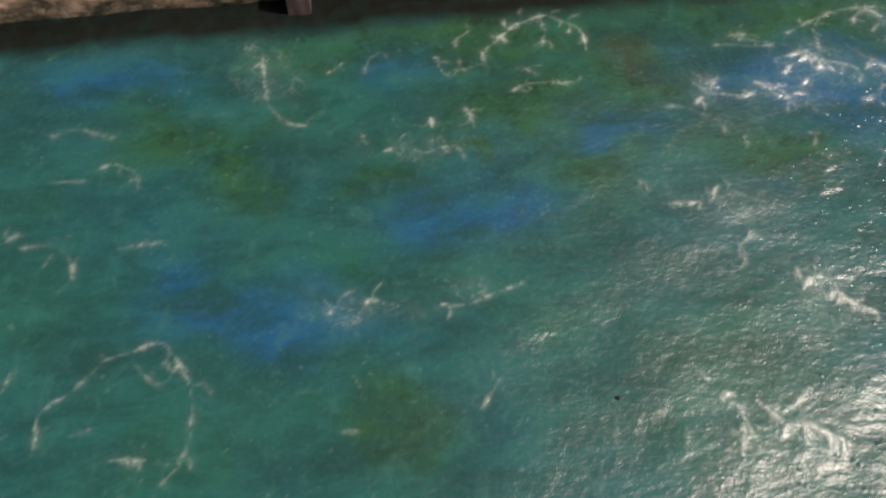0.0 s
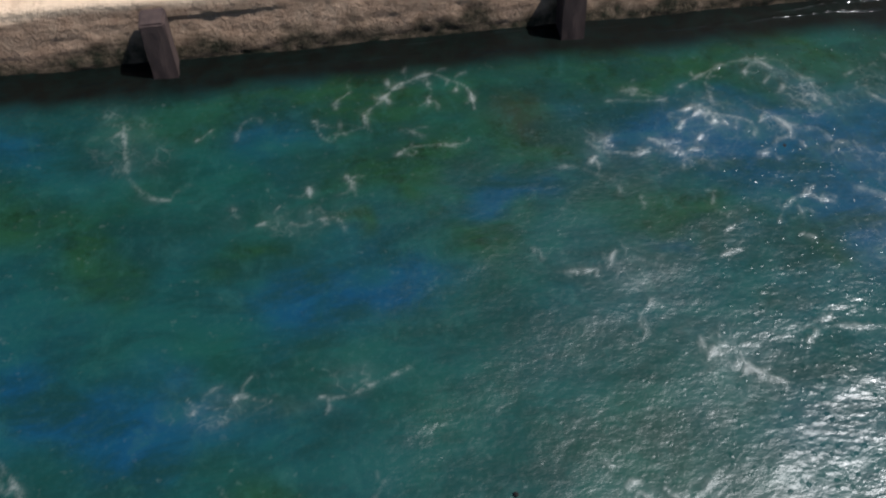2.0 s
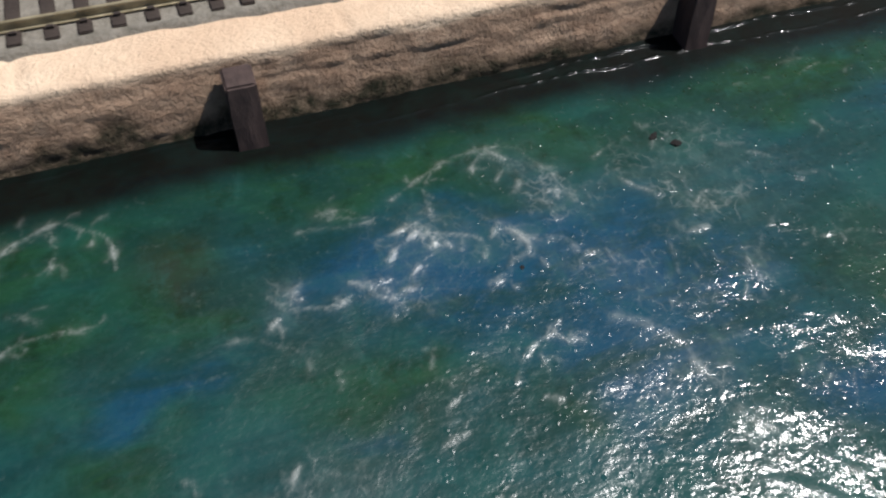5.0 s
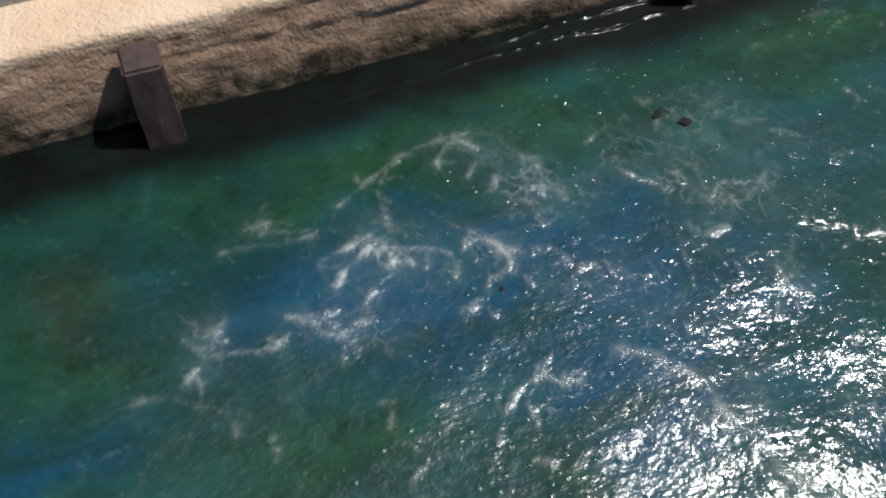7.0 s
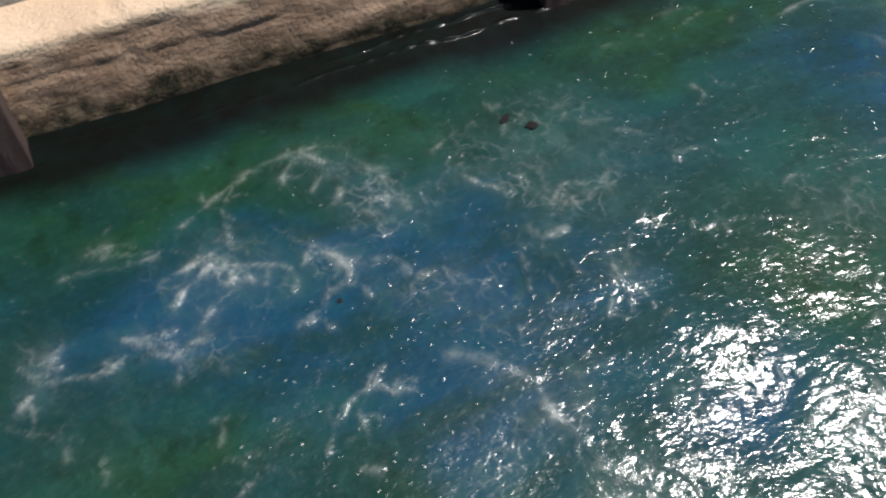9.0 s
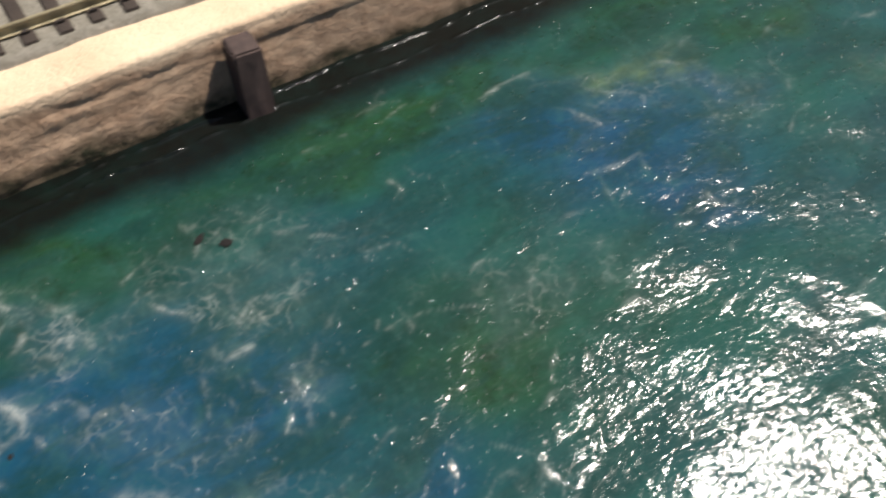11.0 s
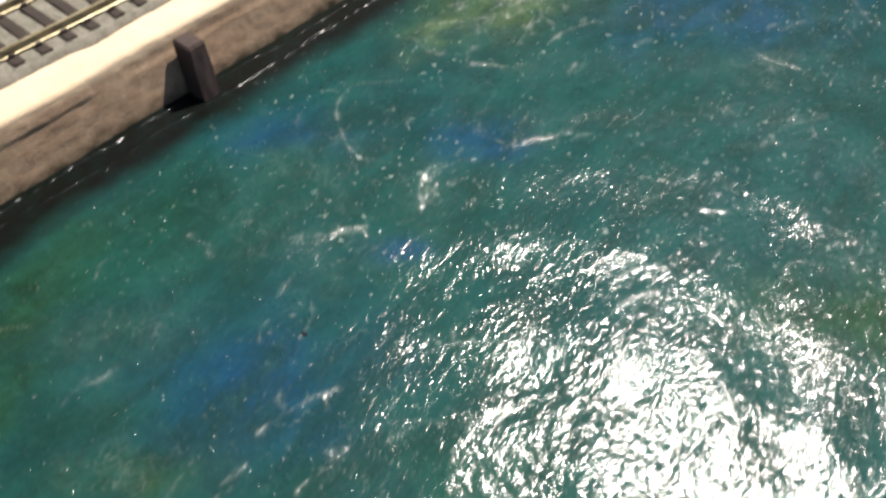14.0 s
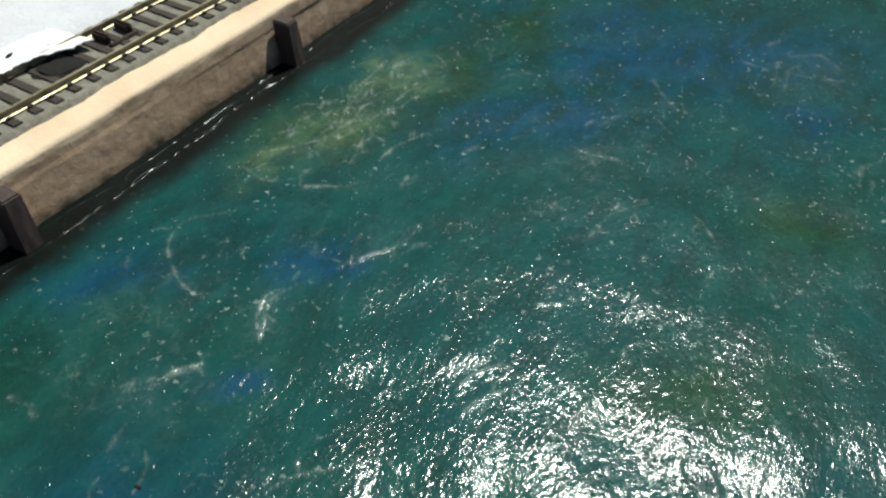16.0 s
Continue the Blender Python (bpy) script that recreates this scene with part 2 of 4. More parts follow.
def block(sx, sy, sz, bevel=0.0, at=(0, 0, 0), segments=2):
    """A bevelled box whose base stands centred at a point."""
    bm = bmesh.new()
    bmesh.ops.create_cube(bm, size=1)
    bmesh.ops.scale(bm, vec=(sx, sy, sz), verts=bm.verts)
    bmesh.ops.translate(bm, vec=(at[0], at[1], at[2] + sz / 2), verts=bm.verts)
    if bevel:
        bmesh.ops.bevel(bm, geom=bm.edges[:], offset=bevel, segments=segments, affect="EDGES")
    return bm


def grid(xs, ys, height):
    """Verts and faces of a sheet over xs by ys; height takes x and y."""
    verts = [(x, y, height(x, y)) for y in ys for x in xs]
    n = len(xs)
    faces = [(j * n + i, j * n + i + 1, (j + 1) * n + i + 1, (j + 1) * n + i) for j in range(len(ys) - 1) for i in range(n - 1)]
    return verts, faces


def fbm(x, y, z=0.0, octaves=4):
    return noise.fractal((x, y, z), 1.0, 2.1, octaves)


# ---- water ----
X0, X1, WALL_Y = -5.0, 18.0, 3.7
# patches: x, y, half length, half width, degrees
BLUE_A = [
    (-1.48, 3.22, 0.33, 0.11, 172), (-1.02, 2.06, 0.1, 0.08, 149), (-0.81, 1.83, 0.29, 0.13, 168), (-0.59, 1.81, 0.24, 0.11, 172), (-0.07, 3.14, 0.14, 0.11, 166), (-0.03, 2.21, 0.16, 0.09, 174),
    (0.2, 2.29, 0.26, 0.13, 170), (0.81, 2.67, 0.18, 0.1, 176), (1.37, 2.83, 0.18, 0.08, 156), (1.44, 2.35, 0.12, 0.06, 163), (1.58, 2.94, 0.3, 0.16, 156), (1.9, 2.74, 0.3, 0.1, 158),
    (2.1, 2.97, 0.21, 0.14, 160), (2.27, 2.82, 0.26, 0.17, 162), (2.3, 2.31, 0.5, 0.26, 170), (2.3, 2.95, 0.27, 0.12, 144), (2.3, 3.16, 0.22, 0.13, 139), (2.37, 2.66, 0.36, 0.22, 139),
]
BLUE_B = [
    (2.53, 2.64, 0.25, 0.15, 141), (2.97, 2.02, 0.18, 0.1, 172), (4.38, 2.76, 0.45, 0.27, 126), (4.43, 2.4, 0.21, 0.13, 156), (4.8, 2.89, 0.23, 0.12, 131), (6.1, 2.31, 0.27, 0.19, 142),
    (6.87, 2.33, 0.13, 0.08, 116), (7.06, 3.2, 0.23, 0.15, 128), (7.58, 2.5, 0.18, 0.13, 135), (9.07, 2.38, 0.4, 0.26, 145), (9.42, 2.02, 0.41, 0.25, 131), (10.1, 0.8, 0.3, 0.2, 164),
    (10.2, 2.01, 0.56, 0.37, 176), (10.58, 1.51, 1.0, 0.47, 131), (10.67, 2.21, 0.47, 0.33, 144), (11.0, 2.95, 0.5, 0.15, 0),
]
BLUE_C = [(1.75, 2.84, 0.5, 0.2, 165), (2.35, 2.66, 0.6, 0.3, 165), (2.75, 2.5, 0.4, 0.22, 165), (4.17, 3.0, 0.3, 0.14, 160)]
BLUE = BLUE_A + BLUE_B + BLUE_C
GREEN_A = [
    (-1.09, 2.79, 0.31, 0.14, 171), (-0.8, 2.56, 0.2, 0.14, 103), (-0.21, 2.44, 0.1, 0.08, 167), (-0.18, 1.35, 0.16, 0.11, 173), (0.17, 2.57, 0.08, 0.06, 136), (0.2, 3.36, 0.8, 0.09, 178),
    (0.4, 2.87, 0.31, 0.22, 175), (0.46, 2.72, 0.2, 0.1, 160), (0.51, 3.27, 0.27, 0.16, 174), (0.7, 2.46, 0.15, 0.13, 9), (0.95, 2.95, 0.3, 0.12, 175), (1.03, 3.13, 0.18, 0.12, 159),
    (1.46, 3.41, 0.32, 0.06, 159), (1.62, 3.39, 0.34, 0.09, 164), (1.63, 2.44, 0.2, 0.13, 4), (1.9, 3.37, 0.9, 0.09, 178), (2.02, 2.22, 0.13, 0.1, 175), (2.4, 3.35, 0.31, 0.09, 165),
]
GREEN_B = [
    (3.4, 3.33, 0.21, 0.07, 147), (3.44, 2.28, 0.26, 0.19, 150), (3.7, 3.35, 0.7, 0.09, 178), (3.83, 3.34, 0.22, 0.1, 148), (5.37, 2.97, 0.22, 0.11, 153), (5.4, 3.34, 0.7, 0.09, 178),
    (5.59, 3.18, 0.25, 0.17, 132), (5.64, 2.34, 0.15, 0.11, 139), (7.8, 0.74, 0.36, 0.23, 134), (8.47, 3.11, 0.41, 0.27, 137), (8.77, 2.99, 0.38, 0.24, 124), (9.12, 0.62, 0.28, 0.19, 159),
    (9.45, 2.7, 0.4, 0.14, 0), (10.3, 2.65, 0.4, 0.2, 0),
]
GREEN_C = [(0.2, 3.27, 0.9, 0.15, 178), (1.9, 3.27, 1.0, 0.16, 178), (3.7, 3.27, 0.9, 0.15, 178), (5.4, 3.27, 0.8, 0.13, 178), (1.55, 2.45, 0.36, 0.14, 170), (1.0, 3.02, 0.3, 0.2, 170), (-0.84, 2.5, 0.13, 0.13, 100), (3.4, 2.28, 0.35, 0.16, 165), (9.3, 2.62, 0.25, 0.12, 150)]
GREEN = GREEN_A + GREEN_B + GREEN_C
FOAM_A = [
    (-0.75, 3.2, 0.2, 0.13, 99), (-0.32, 1.85, 0.2, 0.05, 174), (-0.08, 2.66, 0.23, 0.08, 173), (0.14, 1.83, 0.17, 0.05, 174), (1.16, 1.25, 0.22, 0.15, 6),
    (1.26, 2.19, 0.17, 0.11, 162), (1.32, 2.84, 0.13, 0.1, 162), (1.46, 1.73, 0.18, 0.13, 9), (1.63, 2.81, 0.13, 0.07, 164), (1.81, 2.92, 0.17, 0.09, 158),
    (2.08, 2.9, 0.14, 0.08, 166), (2.34, 3.06, 0.15, 0.12, 117), (2.42, 2.6, 0.19, 0.09, 161), (2.46, 2.18, 0.26, 0.15, 170), (2.55, 3.01, 0.19, 0.13, 165), (2.66, 1.82, 0.25, 0.11, 168),
]
FOAM_B = [
    (2.88, 2.84, 0.07, 0.06, 123), (2.89, 2.47, 0.1, 0.08, 141), (3.72, 2.4, 0.22, 0.14, 150), (5.68, 2.37, 0.17, 0.14, 141), (5.89, 2.84, 0.21, 0.14, 136), (6.7, 2.65, 0.26, 0.17, 112),
    (6.8, 2.95, 0.18, 0.12, 150), (7.21, 2.46, 0.2, 0.15, 39), (8.39, 3.05, 0.37, 0.26, 138), (8.98, 1.71, 0.28, 0.23, 173), (9.2, 1.67, 0.25, 0.17, 161), (9.24, 3.02, 0.32, 0.2, 25),
    (10.71, 0.81, 0.34, 0.19, 175),
]
FOAM_C = [(2.85, 2.95, 0.3, 0.2, 165), (4.75, 2.85, 0.35, 0.16, 155), (7.05, 2.9, 0.25, 0.22, 150), (8.7, 3.02, 0.6, 0.2, 172)]
FOAM = FOAM_A + FOAM_B + FOAM_C
# brushed foam, painted glints: strength, half width, then the stroke's bends as x, y
FAR_WEST_A = [
    (0.45, 0.009, -1.50, 1.38, -1.50, 1.50, -1.40, 1.60, -1.31, 1.71, -1.22, 1.74, -1.09, 1.76, -1.02, 1.66, -0.97, 1.55, -0.95, 1.40, -0.97, 1.31, -1.03, 1.22), (0.5, 0.009, -1.19, 1.69, -1.10, 1.59, -1.02, 1.66), (0.5, 0.011, -1.26, 1.31, -1.14, 1.31, -1.00, 1.31),
    (0.3, 0.009, -1.38, 1.40, -1.31, 1.43), (0.4, 0.012, -1.81, 2.31, -1.76, 2.34, -1.69, 2.34), (0.4, 0.011, -1.72, 2.28, -1.60, 2.26, -1.50, 2.17, -1.47, 2.09),
    (0.35, 0.010, -1.62, 2.16, -1.59, 2.21), (0.35, 0.010, -1.31, 2.22, -1.12, 2.24), (0.35, 0.011, -1.66, 2.60, -1.52, 2.60),
    (0.35, 0.011, -1.47, 2.67, -1.40, 2.69, -1.31, 2.64, -1.29, 2.55),
]
FAR_WEST_B = [
    (0.2, 0.017, -1.71, 2.88, -1.59, 2.90, -1.43, 2.84), (0.4, 0.010, -1.67, 1.62, -1.64, 1.72), (0.35, 0.008, 0.09, 1.40, 0.12, 1.45, 0.17, 1.50),
    (0.3, 0.009, -0.57, 1.52, -0.48, 1.52), (0.3, 0.008, -0.36, 1.55, -0.33, 1.47), (0.3, 0.008, -0.40, 1.34, -0.29, 1.34),
]
SOUTH_WEST = [
    (0.9, 0.013, 0.95, 1.36, 1.02, 1.31, 1.00, 1.22, 0.97, 1.14), (0.9, 0.014, 1.09, 1.33, 1.16, 1.24, 1.22, 1.21, 1.33, 1.14), (0.8, 0.009, 1.03, 1.26, 1.03, 1.21),
    (0.9, 0.011, 1.22, 1.21, 1.19, 1.12), (0.9, 0.011, 1.28, 1.16, 1.28, 1.10), (0.8, 0.010, 1.17, 1.24, 1.12, 1.17),
    (0.8, 0.011, 1.29, 1.36, 1.21, 1.29), (0.4, 0.009, 0.88, 1.50, 0.93, 1.43), (0.4, 0.008, 0.81, 1.28, 0.78, 1.16),
    (0.4, 0.008, 0.88, 1.26, 0.88, 1.19), (0.15, 0.010, 0.57, 1.34, 0.55, 1.26, 0.52, 1.14),
]
GREEN_RING_A = [
    (0.85, 0.012, 0.28, 3.12, 0.29, 3.22, 0.40, 3.31, 0.48, 3.38, 0.62, 3.43, 0.72, 3.38, 0.79, 3.31, 0.79, 3.17), (0.7, 0.011, 0.60, 3.40, 0.62, 3.33, 0.59, 3.22), (0.7, 0.011, 0.40, 3.26, 0.38, 3.31),
    (0.5, 0.010, 0.28, 3.21, 0.29, 3.12, 0.31, 3.09), (0.45, 0.009, 0.16, 3.26, 0.17, 3.31, 0.24, 3.36), (0.45, 0.009, 0.07, 3.19, 0.09, 3.10, 0.14, 3.07, 0.17, 3.14, 0.17, 3.24),
    (0.5, 0.010, 0.40, 2.93, 0.48, 2.97, 0.66, 2.95, 0.72, 2.97, 0.72, 2.98), (0.5, 0.010, 0.45, 3.09, 0.52, 3.03), (0.5, 0.012, -0.76, 3.31, -0.76, 3.16, -0.74, 3.00, -0.66, 2.86, -0.55, 2.81),
]
GREEN_RING_B = [
    (0.3, 0.010, -0.26, 3.12, -0.24, 3.21, -0.19, 3.24), (0.55, 0.010, -0.45, 3.16, -0.38, 3.21),
]
SPRINKLED_A = [
    (0.6, 0.010, -0.31, 2.74, -0.29, 2.69), (0.6, 0.009, -0.21, 2.64, -0.12, 2.66, -0.03, 2.60, 0.03, 2.62, 0.10, 2.62), (0.6, 0.009, -0.14, 2.67, -0.10, 2.67),
    (0.6, 0.011, 0.02, 2.81, 0.02, 2.76), (0.6, 0.011, 0.19, 2.84, 0.21, 2.79, 0.21, 2.72), (0.6, 0.008, -0.48, 1.90, -0.43, 1.86, -0.34, 1.84, -0.29, 1.88, -0.19, 1.84),
    (0.6, 0.008, -0.45, 1.84, -0.45, 1.83), (0.6, 0.008, -0.33, 1.84, -0.34, 1.81), (0.5, 0.008, -0.03, 1.83, 0.07, 1.81, 0.16, 1.83, 0.24, 1.86, 0.33, 1.90),
    (0.35, 0.011, 0.98, 2.76, 1.14, 2.76, 1.24, 2.69, 1.33, 2.64), (0.5, 0.010, 0.88, 2.34, 0.91, 2.34),
]
SPRINKLED_B = [
    (0.65, 0.010, 0.93, 2.22, 1.07, 2.22, 1.14, 2.22, 1.19, 2.29), (0.6, 0.009, 1.09, 2.19, 1.10, 2.22), (0.4, 0.010, 1.24, 2.26, 1.36, 2.19),
    (0.5, 0.010, 1.38, 2.55, 1.38, 2.52), (0.6, 0.010, 1.21, 2.00, 1.21, 1.93, 1.16, 1.88),
]
BLUE_WEB_A = [
    (0.95, 0.014, 1.24, 2.90, 1.29, 2.83, 1.34, 2.81), (0.9, 0.011, 1.29, 2.83, 1.22, 2.78), (0.9, 0.012, 1.31, 2.84, 1.36, 2.91),
    (0.8, 0.010, 1.34, 2.81, 1.45, 2.78, 1.53, 2.81), (0.95, 0.014, 1.53, 2.86, 1.57, 2.83, 1.60, 2.78, 1.66, 2.76), (0.9, 0.012, 1.55, 2.83, 1.66, 2.84),
    (0.9, 0.014, 1.67, 2.91, 1.78, 2.98, 1.84, 3.00, 1.84, 2.93), (0.8, 0.011, 1.66, 3.00, 1.83, 3.03), (0.9, 0.014, 1.86, 2.97, 1.95, 2.93, 2.00, 2.90),
    (0.95, 0.014, 2.03, 2.90, 2.10, 2.93, 2.16, 2.84, 2.14, 2.78), (0.8, 0.011, 2.09, 2.93, 2.09, 2.98), (0.8, 0.011, 2.16, 2.86, 2.28, 2.81),
    (0.9, 0.013, 1.69, 2.79, 1.74, 2.79),
]
BLUE_WEB_B = [
    (0.8, 0.012, 2.00, 2.72, 2.07, 2.74), (0.6, 0.015, 1.48, 3.19, 1.55, 3.19), (0.4, 0.011, 1.40, 3.14, 1.66, 3.09),
]
BLUE_RING_A = [
    (0.6, 0.010, 1.76, 3.16, 1.86, 3.21, 2.00, 3.28, 2.14, 3.29, 2.28, 3.28, 2.36, 3.17, 2.40, 3.09, 2.36, 3.00), (0.6, 0.010, 1.90, 3.17, 1.88, 3.07, 1.88, 3.02), (0.6, 0.010, 2.12, 3.22, 2.19, 3.28, 2.24, 3.22),
    (0.6, 0.010, 2.26, 3.16, 2.24, 3.10), (0.95, 0.011, 1.38, 1.76, 1.41, 1.79, 1.47, 1.81, 1.52, 1.78, 1.53, 1.74), (0.95, 0.012, 1.52, 1.74, 1.55, 1.69, 1.62, 1.64),
    (0.7, 0.009, 1.52, 1.71, 1.48, 1.67), (0.8, 0.008, 1.90, 2.33, 1.97, 2.41, 2.03, 2.45, 2.10, 2.45, 2.14, 2.41), (0.7, 0.008, 2.02, 2.40, 2.02, 2.34),
    (0.7, 0.007, 1.97, 2.26, 2.02, 2.24),
]
BLUE_RING_B = [
    (0.7, 0.007, 1.66, 2.43, 1.71, 2.40, 1.72, 2.34), (0.7, 0.007, 1.62, 2.28, 1.69, 2.26), (0.7, 0.007, 1.60, 2.21, 1.69, 2.22),
]
SOUTH_MIDDLE = [
    (0.75, 0.012, 1.76, 1.74, 1.81, 1.81, 1.90, 1.83, 2.00, 1.81, 2.10, 1.78, 2.17, 1.71, 2.22, 1.66, 2.24, 1.60), (0.5, 0.022, 2.31, 2.45, 2.40, 2.40, 2.48, 2.29, 2.48, 2.19, 2.53, 2.10, 2.55, 1.98, 2.62, 1.90, 2.69, 1.81, 2.76, 1.72), (0.4, 0.019, 2.45, 1.81, 2.55, 1.76, 2.64, 1.69, 2.76, 1.62),
    (0.5, 0.009, 1.19, 1.93, 1.21, 1.98, 1.28, 2.05), (0.6, 0.011, 2.72, 2.67, 2.76, 2.69, 2.83, 2.69),
]
VEINS_A = [
    (0.6, 0.009, 2.09, 3.19, 2.14, 3.24, 2.19, 3.24, 2.24, 3.19), (0.5, 0.008, 2.17, 3.14, 2.21, 3.17), (0.5, 0.008, 2.22, 3.07, 2.26, 3.12),
    (0.6, 0.008, 2.33, 3.16, 2.38, 3.10, 2.38, 3.05), (0.9, 0.015, 2.34, 3.03, 2.38, 3.03), (0.5, 0.008, 1.91, 3.19, 1.97, 3.26, 2.07, 3.28, 2.12, 3.26),
    (0.5, 0.007, 1.91, 3.14, 1.88, 3.03), (0.5, 0.012, 1.52, 3.16, 1.55, 3.19), (0.3, 0.007, 1.55, 3.16, 1.71, 3.09, 1.81, 3.02),
    (0.6, 0.017, 1.81, 2.97, 1.84, 2.97), (0.5, 0.010, 2.29, 2.69, 2.34, 2.72, 2.38, 2.71), (0.5, 0.008, 2.41, 2.71, 2.41, 2.66),
    (0.5, 0.008, 2.66, 2.71, 2.72, 2.67),
]
VEINS_B = [
    (0.5, 0.007, 2.66, 2.67, 2.62, 2.55), (0.5, 0.008, 2.78, 2.59, 2.76, 2.55), (0.8, 0.009, 2.84, 2.48, 2.86, 2.45, 2.93, 2.40),
    (0.6, 0.007, 2.84, 2.45, 2.78, 2.38), (0.5, 0.010, 1.66, 2.55, 1.71, 2.53), (0.8, 0.011, 1.98, 2.71, 2.03, 2.71),
]
BY_SCRAPS_A = [
    (0.55, 0.009, 2.59, 3.14, 2.66, 3.17, 2.71, 3.16), (0.6, 0.008, 2.62, 3.02, 2.67, 2.93, 2.74, 2.88), (0.5, 0.008, 2.59, 3.03, 2.66, 3.05),
    (0.5, 0.008, 2.81, 3.10, 2.84, 3.16, 2.83, 3.26), (0.5, 0.008, 2.98, 3.22, 3.07, 3.12), (0.6, 0.008, 2.86, 2.81, 2.91, 2.86, 2.98, 2.83),
    (0.5, 0.008, 2.45, 3.02, 2.52, 3.00), (0.5, 0.009, 2.66, 2.71, 2.76, 2.66), (0.4, 0.008, 2.67, 2.71, 2.64, 2.59),
    (0.7, 0.009, 2.88, 2.52, 2.88, 2.45, 2.91, 2.41), (0.3, 0.009, 3.09, 3.05, 3.19, 3.02), (0.5, 0.007, 2.81, 2.93, 2.72, 2.93),
    (0.5, 0.008, 3.28, 2.79, 3.29, 2.81, 3.40, 2.79, 3.45, 2.71),
]
BY_SCRAPS_B = [
    (0.45, 0.006, 3.12, 2.50, 3.26, 2.52, 3.36, 2.50, 3.47, 2.45, 3.52, 2.41), (0.6, 0.008, 3.62, 3.07, 3.64, 3.00), (0.5, 0.008, 3.53, 3.05, 3.55, 3.00, 3.50, 2.97),
]
MIDDLE = [
    (0.5, 0.007, 4.02, 3.21, 4.17, 3.22, 4.31, 3.22), (0.35, 0.009, 3.59, 3.38, 3.72, 3.40, 3.78, 3.38), (0.6, 0.009, 4.24, 3.03, 4.31, 2.97, 4.36, 2.86, 4.36, 2.81),
    (0.6, 0.009, 4.43, 3.03, 4.52, 2.95, 4.59, 2.90), (0.5, 0.009, 4.16, 2.69, 4.26, 2.66, 4.34, 2.66, 4.40, 2.66), (0.3, 0.008, 4.21, 2.64, 4.16, 2.53),
    (0.6, 0.010, 3.86, 2.16, 3.95, 2.17, 4.00, 2.12), (0.7, 0.012, 4.47, 2.38, 4.47, 2.33),
]
# glints on the varnish's ripples, painted as white strokes
RIDGE_GLINTS = [
    (0.5, 0.007, 3.12, 2.05, 3.09, 1.97), (0.5, 0.007, 3.10, 1.86, 3.21, 1.93), (0.5, 0.007, 3.17, 1.79, 3.31, 1.84),
    (0.4, 0.007, 3.14, 2.10, 3.19, 2.05), (0.5, 0.009, 3.26, 2.02, 3.33, 1.93, 3.34, 1.84, 3.38, 1.78), (0.5, 0.007, 2.84, 2.00, 2.91, 2.05),
    (0.4, 0.006, 2.97, 2.03, 2.90, 1.91), (0.4, 0.006, 2.78, 2.14, 2.88, 2.17), (0.4, 0.007, 2.97, 2.19, 3.05, 2.21),
    (0.4, 0.006, 2.83, 2.12, 2.79, 2.03), (0.4, 0.007, 3.34, 1.79, 3.29, 1.69), (0.4, 0.007, 3.22, 1.79, 3.26, 1.67),
]
SWIRLS = [
    (0.45, 0.009, 7.69, 3.05, 7.57, 3.16, 7.45, 3.16, 7.31, 3.07, 7.22, 2.95, 7.17, 2.81), (0.5, 0.009, 7.12, 2.41, 7.24, 2.47, 7.34, 2.50, 7.47, 2.47), (0.7, 0.009, 7.66, 2.36, 7.76, 2.34, 7.91, 2.24),
    (0.4, 0.009, 6.62, 2.67, 6.72, 2.64, 6.88, 2.53), (0.3, 0.009, 6.53, 2.57, 6.41, 2.53), (0.5, 0.013, 9.14, 1.88, 9.12, 1.76, 9.16, 1.59),
    (0.4, 0.012, 9.41, 1.81, 9.59, 1.74), (0.3, 0.010, 8.55, 1.50, 8.72, 1.45, 8.88, 1.33), (0.4, 0.011, 8.74, 2.33, 8.86, 2.29),
]
BY_LAST_POSTS = [
    (0.6, 0.011, 9.09, 3.00, 9.29, 3.10, 9.50, 3.07), (0.55, 0.010, 8.76, 2.86, 8.93, 2.86), (0.55, 0.009, 8.55, 2.81, 8.69, 2.84),
    (0.8, 0.011, 8.45, 2.66, 8.59, 2.66, 8.78, 2.60), (0.5, 0.010, 8.59, 3.02, 8.78, 3.09, 9.05, 3.14), (0.5, 0.009, 8.45, 3.07, 8.66, 3.07),
    (0.5, 0.009, 8.05, 2.86, 8.16, 2.72, 8.24, 2.66), (0.5, 0.009, 8.36, 3.24, 8.55, 3.16), (0.5, 0.010, 8.93, 3.17, 9.29, 3.17),
    (0.5, 0.009, 8.33, 2.78, 8.59, 2.86), (0.45, 0.009, 8.00, 3.21, 7.97, 3.05, 8.07, 2.93), (0.45, 0.009, 8.16, 3.22, 8.29, 3.10),
    (0.4, 0.009, 8.31, 2.47, 8.41, 2.47),
]
